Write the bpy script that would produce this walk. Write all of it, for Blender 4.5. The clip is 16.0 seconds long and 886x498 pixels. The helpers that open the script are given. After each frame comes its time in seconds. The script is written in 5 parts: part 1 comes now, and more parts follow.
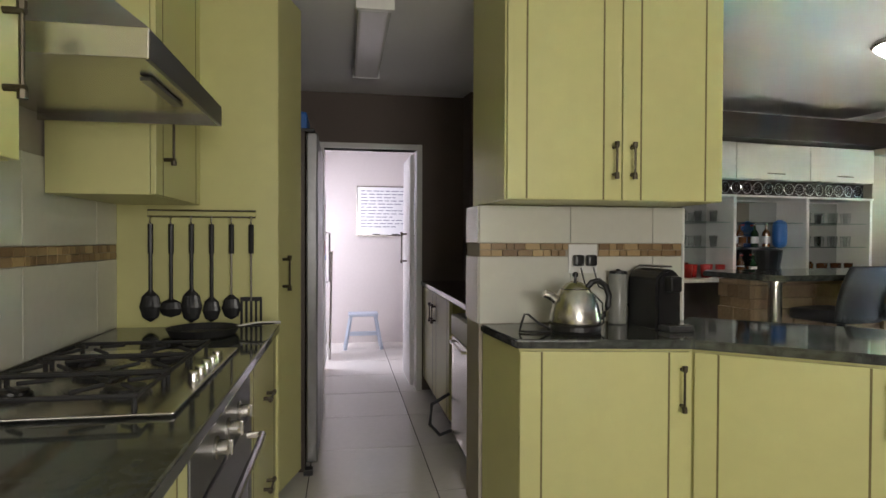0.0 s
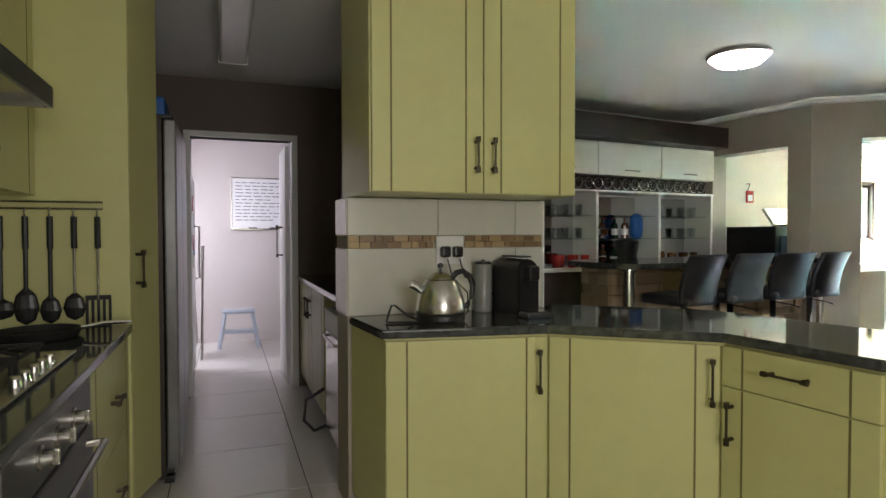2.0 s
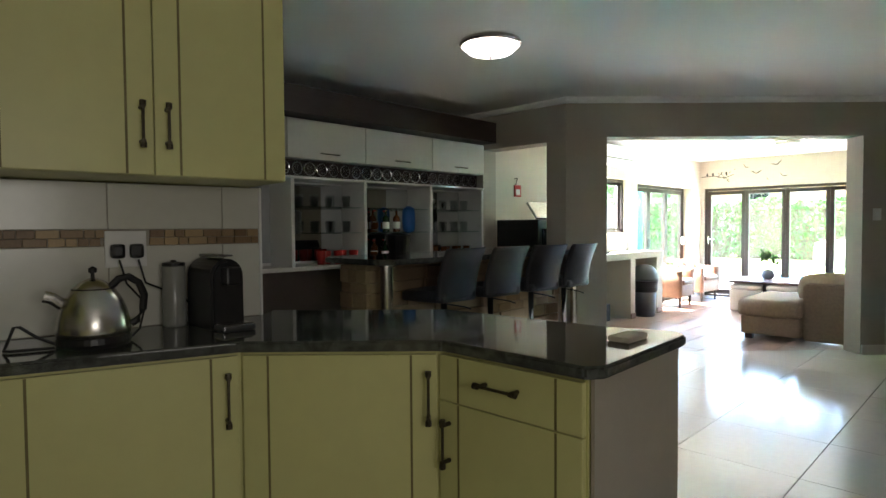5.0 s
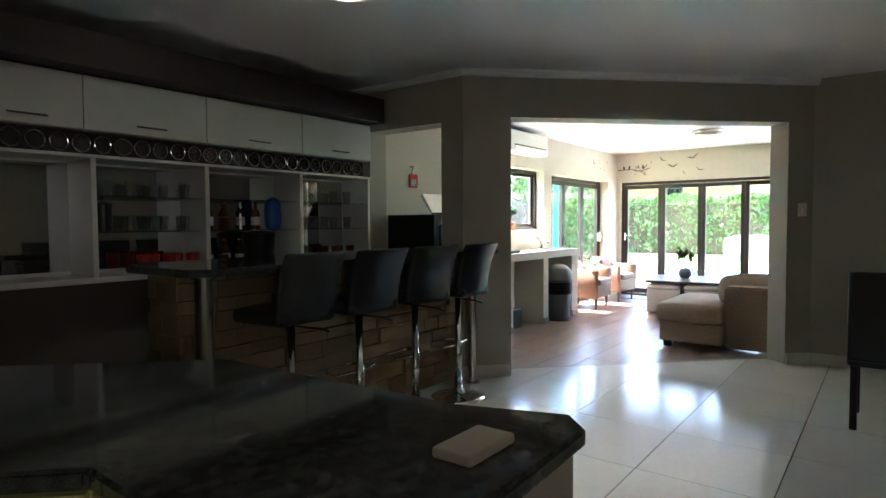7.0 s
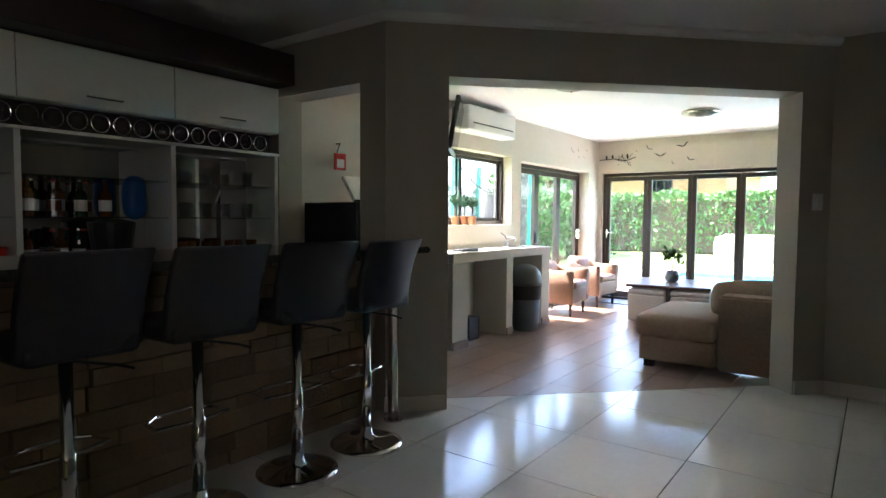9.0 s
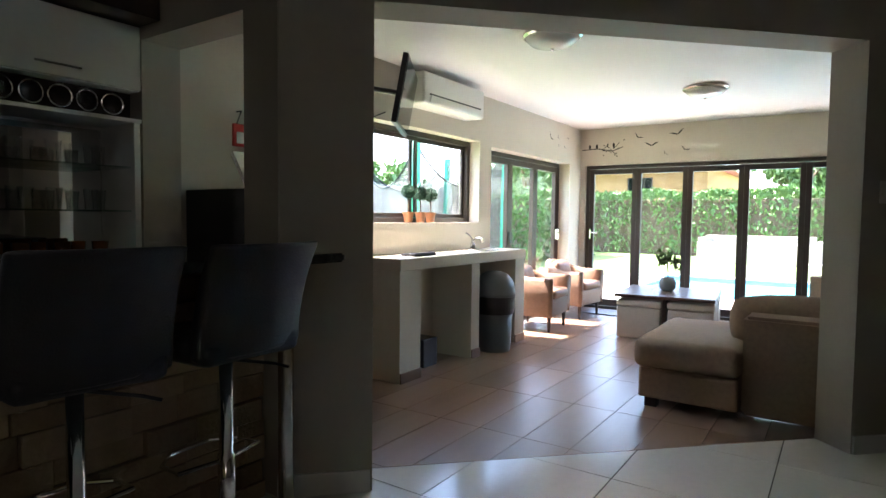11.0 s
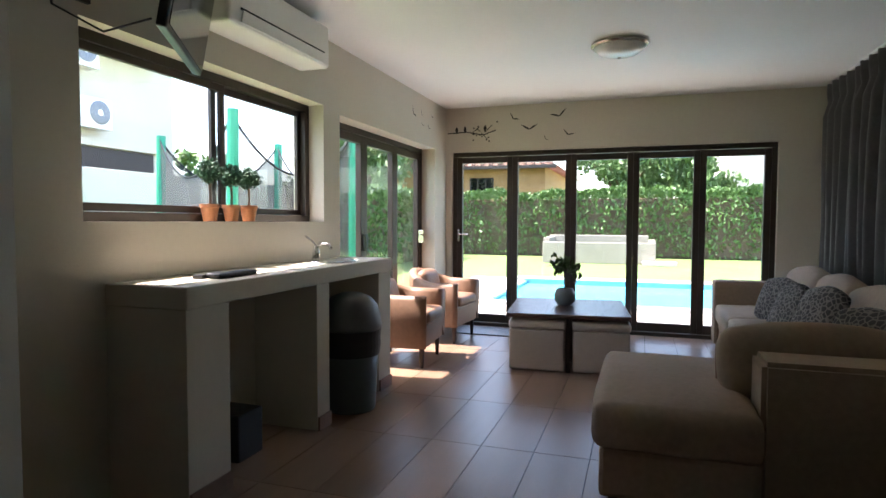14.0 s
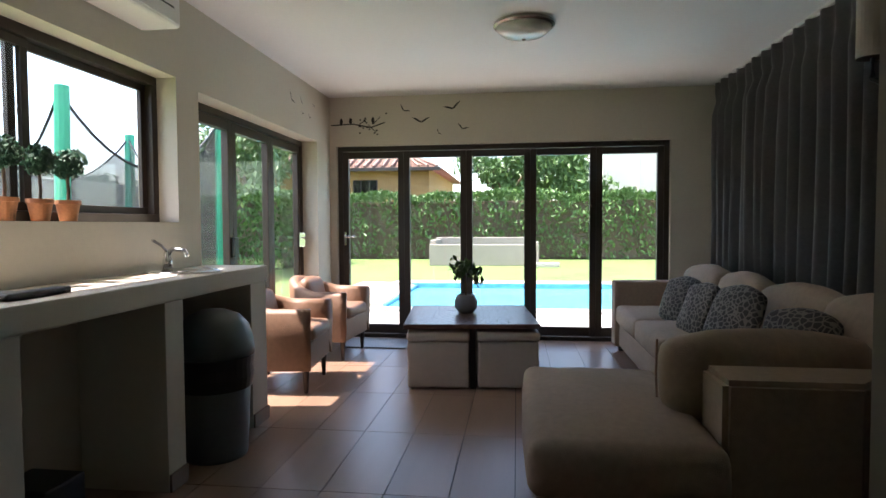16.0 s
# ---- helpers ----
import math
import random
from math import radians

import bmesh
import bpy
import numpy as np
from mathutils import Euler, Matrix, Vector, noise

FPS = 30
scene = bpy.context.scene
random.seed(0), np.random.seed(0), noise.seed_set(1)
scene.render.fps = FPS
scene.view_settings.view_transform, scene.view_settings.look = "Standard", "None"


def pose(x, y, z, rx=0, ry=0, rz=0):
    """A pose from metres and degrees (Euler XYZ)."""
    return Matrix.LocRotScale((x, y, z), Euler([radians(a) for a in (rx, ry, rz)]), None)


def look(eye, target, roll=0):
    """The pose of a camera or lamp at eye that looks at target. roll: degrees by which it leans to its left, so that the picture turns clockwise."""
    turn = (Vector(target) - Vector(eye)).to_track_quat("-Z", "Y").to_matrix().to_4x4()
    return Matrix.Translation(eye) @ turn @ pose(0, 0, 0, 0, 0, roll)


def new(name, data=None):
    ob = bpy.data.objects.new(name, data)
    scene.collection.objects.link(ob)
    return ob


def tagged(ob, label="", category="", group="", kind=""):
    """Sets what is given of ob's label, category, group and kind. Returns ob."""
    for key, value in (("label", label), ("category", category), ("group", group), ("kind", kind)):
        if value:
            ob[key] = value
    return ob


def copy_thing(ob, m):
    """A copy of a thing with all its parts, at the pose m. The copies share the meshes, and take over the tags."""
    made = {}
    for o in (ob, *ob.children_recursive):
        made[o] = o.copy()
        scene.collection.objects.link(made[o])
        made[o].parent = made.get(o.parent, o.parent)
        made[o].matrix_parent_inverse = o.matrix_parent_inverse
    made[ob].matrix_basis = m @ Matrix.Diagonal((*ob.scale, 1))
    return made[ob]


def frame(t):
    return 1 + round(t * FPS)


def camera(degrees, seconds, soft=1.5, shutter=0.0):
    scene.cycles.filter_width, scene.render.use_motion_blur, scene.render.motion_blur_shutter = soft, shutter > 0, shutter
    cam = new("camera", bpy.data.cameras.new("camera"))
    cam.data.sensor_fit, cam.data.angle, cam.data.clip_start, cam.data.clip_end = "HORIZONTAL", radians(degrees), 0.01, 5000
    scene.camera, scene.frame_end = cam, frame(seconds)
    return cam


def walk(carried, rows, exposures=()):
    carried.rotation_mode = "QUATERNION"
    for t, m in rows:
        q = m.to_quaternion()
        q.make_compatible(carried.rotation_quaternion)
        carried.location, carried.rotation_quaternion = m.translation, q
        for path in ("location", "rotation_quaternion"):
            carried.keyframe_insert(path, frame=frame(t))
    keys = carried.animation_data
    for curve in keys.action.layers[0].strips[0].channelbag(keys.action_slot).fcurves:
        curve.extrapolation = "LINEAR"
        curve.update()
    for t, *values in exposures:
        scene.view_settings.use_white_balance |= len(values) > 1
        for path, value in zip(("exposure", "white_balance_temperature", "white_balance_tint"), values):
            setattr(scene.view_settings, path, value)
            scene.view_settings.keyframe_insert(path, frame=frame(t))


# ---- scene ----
cam = camera(74.0, 16.0)
PATH = [
    (0, (-0.069, 0.428, 1.325), (0.503, 2.345, 1.297), 0.2),
    (0.5, (-0.063, 0.423, 1.321), (0.602, 2.309, 1.287), 0.2),
    (1, (-0.04, 0.418, 1.317), (0.705, 2.273, 1.278), 0.2),
    (1.5, (-0.012, 0.398, 1.315), (0.818, 2.217, 1.27), 0.1),
    (2, (0.018, 0.376, 1.318), (0.937, 2.152, 1.269), -0.1),
    (2.5, (0.043, 0.354, 1.319), (1.057, 2.077, 1.268), -0.2),
    (3, (0.063, 0.336, 1.311), (1.168, 2.002, 1.261), -0.2),
    (3.5, (0.081, 0.321, 1.316), (1.281, 1.92, 1.26), -0.3),
    (4, (0.195, 0.339, 1.317), (1.496, 1.857, 1.256), -0.5),
    (4.5, (0.401, 0.41, 1.324), (1.769, 1.867, 1.259), -0.5),
    (5, (0.632, 0.504, 1.312), (2.061, 1.902, 1.241), -0.4),
    (5.2, (0.734, 0.551, 1.327), (2.188, 1.922, 1.249), -0.5),
    (7.3, (1.838, 0.916, 1.322), (3.434, 2.118, 1.232), -0.2),
    (7.5, (1.967, 0.94, 1.319), (3.565, 2.139, 1.228), -0.1),
    (8, (2.259, 0.998, 1.319), (3.863, 2.19, 1.223), 0.0),
    (8.5, (2.551, 1.082, 1.294), (4.156, 2.271, 1.192), 0.2),
    (9, (2.84, 1.167, 1.285), (4.448, 2.352, 1.18), 0.4),
    (9.2, (2.973, 1.19, 1.262), (4.578, 2.38, 1.172), 0.3),
    (11.5, (4.235, 1.889, 1.253), (5.924, 2.954, 1.138), 0.9),
    (12, (4.495, 2.059, 1.245), (6.235, 3.039, 1.133), 0.9),
    (12.5, (4.781, 2.214, 1.241), (6.569, 3.104, 1.137), 0.5),
    (13, (5.023, 2.388, 1.235), (6.852, 3.191, 1.133), 0.4),
    (13.5, (5.25, 2.562, 1.232), (7.116, 3.276, 1.133), 0.3),
    (14, (5.49, 2.671, 1.216), (7.385, 3.306, 1.122), 0.2),
    (14.5, (5.704, 2.771, 1.21), (7.621, 3.335, 1.114), 0.3),
    (15, (5.879, 2.854, 1.206), (7.817, 3.341, 1.112), 0.1),
    (15.5, (6.014, 2.893, 1.179), (7.976, 3.271, 1.097), -0.0),
    (16, (6.042, 2.885, 1.185), (8.025, 3.135, 1.104), -0.3),
]
EXPO = [(0.0, 7.55, 6350, 14), (1.5, 7.3, 6350, 13), (3.0, 6.8, 6400, 12), (4.0, 6.4, 6400, 12), (5.0, 5.95, 6350, 13), (7.5, 4.9, 6300, 18), (9.0, 4.6, 6300, 20), (11.3, 4.1, 6500, 20), (13.0, 3.4, 6600, 21), (14.5, 2.88, 6700, 21), (16.0, 2.65, 6700, 21)]
walk(cam, [(t, look(eye, target, roll)) for t, eye, target, roll in PATH], EXPO)

# ---- sky, sun and lamps ----
world = bpy.data.worlds.new("world")
scene.world = world
world.use_nodes = True
wn = world.node_tree.nodes
sky = wn.new("ShaderNodeTexSky")
sky.sky_type, sky.sun_disc = "NISHITA", False
SUN_TO = Vector((-0.06, 0.45, 0.89)).normalized()
sky.sun_elevation = math.asin(SUN_TO.z)
sky.sun_rotation = math.atan2(SUN_TO.x, SUN_TO.y)
sky.air_density, sky.dust_density = 1.0, 2.0
world.node_tree.links.new(sky.outputs[0], wn["Background"].inputs[0])
wn["Background"].inputs[1].default_value = 0.15
sun = new("sun", bpy.data.lights.new("sun", "SUN"))
sun.data.energy, sun.data.angle, sun.data.color = 3.0, radians(0.6), (1, 0.95, 0.87)
sun.matrix_world = look(SUN_TO * 30, (0, 0, 0))


def window_light(name, eye, target, w, h, watts, color=(1, 1, 1)):
    ob = new(name, bpy.data.lights.new(name, "AREA"))
    ob.data.shape, ob.data.size, ob.data.size_y, ob.data.energy, ob.data.color = "RECTANGLE", w, h, watts, color
    ob.matrix_world = look(eye, target)
    return ob


ROT = -7.0  # the kitchen's walls stand seven degrees off the rest of the house
KF = pose(0, 0, 0, 0, 0, ROT)
IF = Matrix.Identity(4)


def kw(u, v, z=0.0):
    return KF @ Vector((u, v, z))


# Area lamp added behind the camera; the window it stands for is unseen.
window_light("added_kitchen_lamp", kw(0.6, -1.72, 1.55), kw(0.6, 3, 1.2), 1.2, 1.0, 0.31, (1.0, 0.96, 0.85))
window_light("laundry_window_light", kw(-1.12, 7.0, 1.6), kw(1.0, 6.9, 0.3), 0.9, 1.1, 0.36, (0.9, 0.89, 1.0))

# ---- materials ----


def rgb(c):
    return (*c, 1.0)


def mat(name, color, rough=0.5, metal=0.0, vary=0.12, scale=6.0, bump=0.0, bump_scale=40.0, coat=0.0, tint=None, piece=0.0, stretch=(1, 1, 1), spec=0.5):
    """A painted, metal, stone or cloth surface: broad stains and fine grain in the colour, with fine relief."""
    m = bpy.data.materials.new(name)
    m.use_nodes = True
    n, l = m.node_tree.nodes, m.node_tree.links
    b = n["Principled BSDF"]
    b.inputs["Metallic"].default_value = metal
    b.inputs["Coat Weight"].default_value = coat
    b.inputs["Specular IOR Level"].default_value = spec
    tc = n.new("ShaderNodeTexCoord")
    mp = n.new("ShaderNodeMapping")
    mp.inputs["Scale"].default_value = stretch
    l.new(tc.outputs["Object"], mp.inputs[0])
    big, fine = n.new("ShaderNodeTexNoise"), n.new("ShaderNodeTexNoise")
    big.inputs["Scale"].default_value, big.inputs["Detail"].default_value = scale * 0.3, 4
    fine.inputs["Scale"].default_value, fine.inputs["Detail"].default_value = scale * 5, 5
    l.new(mp.outputs[0], big.inputs[0]), l.new(mp.outputs[0], fine.inputs[0])
    add = n.new("ShaderNodeMath")
    add.operation = "ADD"
    l.new(big.outputs["Fac"], add.inputs[0]), l.new(fine.outputs["Fac"], add.inputs[1])
    last = add
    if piece:
        info, mul = n.new("ShaderNodeObjectInfo"), n.new("ShaderNodeMath")
        mul.operation = "MULTIPLY_ADD"
        mul.inputs[1].default_value = piece * 2
        l.new(info.outputs["Random"], mul.inputs[0]), l.new(add.outputs[0], mul.inputs[2])
        last = mul
    ramp = n.new("ShaderNodeMapRange")
    ramp.inputs[1].default_value, ramp.inputs[2].default_value = 0.6, 1.4 + 2 * piece
    l.new(last.outputs[0], ramp.inputs[0])
    mix = n.new("ShaderNodeMix")
    mix.data_type = "RGBA"
    lo = tint or tuple(c * (1 - vary) for c in color)
    mix.inputs["A"].default_value = rgb(lo)
    mix.inputs["B"].default_value = rgb(tuple(min(1, c * (1 + vary * 0.5)) for c in color))
    l.new(ramp.outputs[0], mix.inputs["Factor"])
    l.new(mix.outputs["Result"], b.inputs["Base Color"])
    rr = n.new("ShaderNodeMapRange")
    rr.inputs[3].default_value, rr.inputs[4].default_value = max(0.02, rough * 0.85), min(1, rough * 1.15)
    l.new(fine.outputs["Fac"], rr.inputs[0]), l.new(rr.outputs[0], b.inputs["Roughness"])
    if bump:
        bn, nz = n.new("ShaderNodeBump"), n.new("ShaderNodeTexNoise")
        nz.inputs["Scale"].default_value, nz.inputs["Detail"].default_value = bump_scale, 4
        l.new(mp.outputs[0], nz.inputs[0]), l.new(nz.outputs["Fac"], bn.inputs["Height"])
        bn.inputs["Strength"].default_value, bn.inputs["Distance"].default_value = bump, 0.01
        l.new(bn.outputs[0], b.inputs["Normal"])
    return m


def glass(name, tint=(0.93, 0.97, 0.96), rough=0.0, ior=1.45, mixin=0.88):
    """Clear sheet glass: mostly let through, with a mirror sheen by the angle."""
    m = bpy.data.materials.new(name)
    m.use_nodes = True
    n, l = m.node_tree.nodes, m.node_tree.links
    n.remove(n["Principled BSDF"])
    t, g, f, mx = n.new("ShaderNodeBsdfTransparent"), n.new("ShaderNodeBsdfGlossy"), n.new("ShaderNodeLayerWeight"), n.new("ShaderNodeMixShader")
    pw, ma = n.new("ShaderNodeMath"), n.new("ShaderNodeMath")
    t.inputs[0].default_value = rgb(tint)
    g.inputs["Roughness"].default_value = rough
    pw.operation, pw.inputs[1].default_value = "POWER", 5.0
    ma.operation, ma.inputs[1].default_value, ma.inputs[2].default_value = "MULTIPLY_ADD", 0.8, (ior - 1) ** 2 / (ior + 1) ** 2
    f.inputs[0].default_value = 0.5
    l.new(f.outputs["Facing"], pw.inputs[0]), l.new(pw.outputs[0], ma.inputs[0])
    l.new(ma.outputs[0], mx.inputs[0]), l.new(t.outputs[0], mx.inputs[1]), l.new(g.outputs[0], mx.inputs[2])
    l.new(mx.outputs[0], n["Material Output"].inputs[0])
    return m


def glow(name, color, strength):
    m = bpy.data.materials.new(name)
    m.use_nodes = True
    b = m.node_tree.nodes["Principled BSDF"]
    b.inputs["Base Color"].default_value = rgb(color)
    b.inputs["Emission Color"].default_value = rgb(color)
    b.inputs["Emission Strength"].default_value = strength
    return m


CREAM = mat("cream_cabinet", (0.63, 0.61, 0.275), 0.38, vary=0.05, scale=3, bump=0.03, bump_scale=90)
GROOVE = mat("groove", (0.19, 0.16, 0.06), 0.6)
GRANITE = mat("black_granite", (0.085, 0.092, 0.085), 0.07, vary=0.8, scale=95, tint=(0.008, 0.009, 0.01), spec=0.6)
TAUPE = mat("taupe_wall", (0.40, 0.36, 0.30), 0.8, vary=0.06, bump=0.12, bump_scale=120)
LAUNDRY = mat("pale_wall", (0.62, 0.57, 0.55), 0.8, vary=0.05, bump=0.1, bump_scale=120)
BROWN = mat("dark_wall", (0.17, 0.135, 0.115), 0.75, vary=0.1, bump=0.1, bump_scale=100)
SUNWALL = mat("cream_wall", (0.60, 0.555, 0.465), 0.8, vary=0.05, bump=0.12, bump_scale=110)
CEIL = mat("ceiling_white", (0.84, 0.83, 0.825), 0.85, vary=0.03, bump=0.05, bump_scale=80)
WHITE = mat("white_paint", (0.8, 0.79, 0.77), 0.4, vary=0.04)
TILE = mat("floor_tile", (0.70, 0.675, 0.635), 0.16, vary=0.08, scale=5, piece=0.15, bump=0.02, bump_scale=25)
WOODTILE = mat("wood_tile", (0.26, 0.165, 0.115), 0.3, vary=0.3, scale=5, piece=0.45, stretch=(1.2, 9, 1), bump=0.06, bump_scale=30)
GROUT = mat("grout", (0.055, 0.052, 0.05), 0.9, bump=0.2)
WALLTILE = mat("wall_tile", (0.66, 0.65, 0.58), 0.22, vary=0.05, piece=0.1, bump=0.04, bump_scale=14)
MOSAIC = mat("mosaic_stone", (0.42, 0.30, 0.15), 0.45, vary=0.4, scale=20, piece=1.2, tint=(0.15, 0.08, 0.035))
STEEL = mat("brushed_steel", (0.58, 0.56, 0.53), 0.25, 1.0, vary=0.04, stretch=(1, 1, 6), scale=2)
CHROME = mat("chrome", (0.75, 0.75, 0.76), 0.09, 1.0, vary=0.03)
DSTEEL = mat("dark_steel", (0.2, 0.2, 0.21), 0.3, 0.9, vary=0.15)
PEWTER = mat("pewter_handle", (0.10, 0.085, 0.06), 0.4, 0.9, vary=0.4, scale=30)
BLACK = mat("black_plastic", (0.014, 0.014, 0.015), 0.35, vary=0.3)
IRON = mat("cast_iron", (0.02, 0.02, 0.021), 0.6, vary=0.4, bump=0.3, bump_scale=200)
LEATHER = mat("black_leather", (0.018, 0.019, 0.023), 0.42, vary=0.2, bump=0.25, bump_scale=160)
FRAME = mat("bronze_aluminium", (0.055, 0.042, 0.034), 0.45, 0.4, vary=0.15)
GLASS = glass("window_glass")
TUMBLER = glass("drinking_glass", (0.97, 0.98, 0.98), 0.02, 1.5)
SHELFGLASS = glass("shelf_glass", (0.75, 0.85, 0.82), 0.02, 1.5)
MIRROR = mat("mirror", (0.55, 0.56, 0.56), 0.03, 1.0, vary=0.02)
LEDGE = mat("stone_ledge", (0.36, 0.26, 0.16), 0.75, vary=0.35, scale=9, piece=0.6, tint=(0.19, 0.125, 0.07), bump=0.6, bump_scale=60)
DARKWOOD = mat("dark_wood", (0.035, 0.022, 0.02), 0.45, vary=0.4, scale=6, stretch=(1, 8, 8))
SUEDE = mat("beige_suede", (0.36, 0.26, 0.185), 0.9, vary=0.22, scale=7, bump=0.2, bump_scale=220)
TAN = mat("tan_leather", (0.24, 0.135, 0.085), 0.5, vary=0.22, bump=0.15, bump_scale=120)
PALECLOTH = mat("pale_leather", (0.50, 0.43, 0.35), 0.55, vary=0.08, bump=0.15, bump_scale=150)
TABLEWOOD = mat("table_wood", (0.13, 0.07, 0.045), 0.28, vary=0.4, scale=5, stretch=(8, 1, 8))
CURTAIN = mat("curtain_cloth", (0.17, 0.165, 0.165), 0.42, vary=0.2, scale=10, bump=0.3, bump_scale=250)
BINGREY = mat("bin_plastic", (0.10, 0.11, 0.12), 0.4, vary=0.1)
TERRACOTTA = mat("terracotta", (0.42, 0.17, 0.07), 0.7, vary=0.25, scale=20)
LEAF = mat("leaf", (0.085, 0.17, 0.04), 0.5, vary=0.5, scale=14, piece=0.4)
TOPIARY = mat("topiary_leaf", (0.035, 0.12, 0.06), 0.6, vary=0.5, scale=30)
GRASS = mat("grass", (0.13, 0.20, 0.05), 0.9, vary=0.35, scale=3, bump=0.6, bump_scale=60)
PAVING = mat("paving", (0.50, 0.45, 0.39), 0.8, vary=0.15, scale=4, bump=0.3)
BRICK = mat("brick_orange", (0.48, 0.27, 0.12), 0.85, vary=0.3, scale=9, piece=0.5)
ROOFT = mat("roof_tile", (0.30, 0.17, 0.13), 0.8, vary=0.3, scale=5)
PLASTER = mat("outside_plaster", (0.62, 0.58, 0.50), 0.85, vary=0.08, bump=0.2)
WATER = mat("pool_water", (0.1, 0.5, 0.64), 0.08, spec=0.15, vary=0.2, scale=3, bump=0.4, bump_scale=5)
POOLTILE = mat("pool_tile", (0.14, 0.38, 0.55), 0.3, vary=0.5, scale=30)
GREENPOLE = mat("green_sleeve", (0.02, 0.36, 0.22), 0.6, vary=0.2)
BARK = mat("bark", (0.13, 0.09, 0.06), 0.9, vary=0.4, scale=12, bump=0.6)
DECAL = mat("decal_black", (0.02, 0.018, 0.016), 0.7)
RED = mat("red_plastic", (0.45, 0.02, 0.015), 0.3, vary=0.1)
BLUE = mat("blue_plastic", (0.02, 0.13, 0.45), 0.4, vary=0.1)
POLY = mat("pale_blue_plastic", (0.5, 0.56, 0.66), 0.4, vary=0.05)
TANK = mat("tank_plastic", (0.30, 0.30, 0.28), 0.25, vary=0.1)
FLAP = mat("cream_flap", (0.64, 0.615, 0.57), 0.35, vary=0.05)
# Outside plaster with shade put into its colour, for walls turned from the sun.
GARDENWALL = mat("shaded_plaster", (0.34, 0.295, 0.245), 0.85, vary=0.18, scale=3, bump=0.2)
BOARD = mat("whiteboard", (0.85, 0.85, 0.86), 0.2, vary=0.02)
INK = mat("marker_ink", (0.25, 0.26, 0.33), 0.6)
AMBER = mat("bottle_amber", (0.11, 0.035, 0.008), 0.12, vary=0.3)
DGREEN = mat("bottle_green", (0.01, 0.035, 0.015), 0.1, vary=0.3)
SCREEN = mat("tv_screen", (0.006, 0.006, 0.007), 0.06, vary=0.05)
GLAZE = mat("pot_glaze", (0.16, 0.17, 0.18), 0.3, vary=0.2)
LAMPGLASS = glow("lit_lamp_glass", (1.0, 0.93, 0.78), 0.16)
DULLGLASS = mat("lamp_glass", (0.72, 0.71, 0.68), 0.25, vary=0.03)
NETMAT = bpy.data.materials.new("trampoline_net")
NETMAT.use_nodes = True
_n, _l = NETMAT.node_tree.nodes, NETMAT.node_tree.links
_tr, _mx = _n.new("ShaderNodeBsdfTransparent"), _n.new("ShaderNodeMixShader")
_n["Principled BSDF"].inputs["Base Color"].default_value, _n["Principled BSDF"].inputs["Roughness"].default_value = (0.05, 0.052, 0.06, 1), 0.8
_mx.inputs[0].default_value = 0.62
_l.new(_tr.outputs[0], _mx.inputs[1]), _l.new(_n["Principled BSDF"].outputs[0], _mx.inputs[2]), _l.new(_mx.outputs[0], _n["Material Output"].inputs[0])
PATTERN = bpy.data.materials.new("pattern_cloth")
PATTERN.use_nodes = True
_n, _l = PATTERN.node_tree.nodes, PATTERN.node_tree.links
_v, _c, _t = _n.new("ShaderNodeTexVoronoi"), _n.new("ShaderNodeValToRGB"), _n.new("ShaderNodeTexCoord")
_v.feature, _v.inputs["Scale"].default_value = "DISTANCE_TO_EDGE", 30
_c.color_ramp.elements[0].color, _c.color_ramp.elements[0].position = (0.22, 0.2, 0.18, 1), 0.07
_c.color_ramp.elements[1].color, _c.color_ramp.elements[1].position = (0.06, 0.055, 0.055, 1), 0.12
_l.new(_t.outputs["Object"], _v.inputs[0]), _l.new(_v.outputs[0], _c.inputs[0]), _l.new(_c.outputs[0], _n["Principled BSDF"].inputs["Base Color"])
_n["Principled BSDF"].inputs["Roughness"].default_value = 0.9

# ---- mesh helpers ----
BASE = {}


def thing(name, label, category, base=(0, 0, 0), F=IF, group="", kind=""):
    """An empty at the thing's base; its parts are then written in the coordinates of F."""
    ob = new(name)
    ob.empty_display_size = 0.1
    ob.matrix_world = F @ Matrix.Translation(base)
    BASE[ob.name] = Vector(base)
    return tagged(ob, label, category, group, kind)


def part(name, bm, material, parent=None, label="", smooth=False):
    me = bpy.data.meshes.new(name)
    root = parent
    while root is not None and root.parent is not None:
        root = root.parent
    if root is not None:
        bmesh.ops.translate(bm, vec=-BASE[root.name], verts=bm.verts)
    bm.to_mesh(me)
    bm.free()
    me.materials.append(material)
    if smooth:
        me.polygons.foreach_set("use_smooth", [True] * len(me.polygons))
    ob = new(name, me)
    if parent is not None:
        ob.parent = parent
    if label:
        ob["label"] = label
    return ob


def solo(name, bm, material, label, category, base, F=IF, group="", kind="", smooth=False):
    """A thing of one mesh."""
    bmesh.ops.translate(bm, vec=-Vector(base), verts=bm.verts)
    me = bpy.data.meshes.new(name)
    bm.to_mesh(me)
    bm.free()
    me.materials.append(material)
    if smooth:
        me.polygons.foreach_set("use_smooth", [True] * len(me.polygons))
    ob = new(name, me)
    ob.matrix_world = F @ Matrix.Translation(base)
    BASE[ob.name] = Vector(base)
    return tagged(ob, label, category, group, kind)


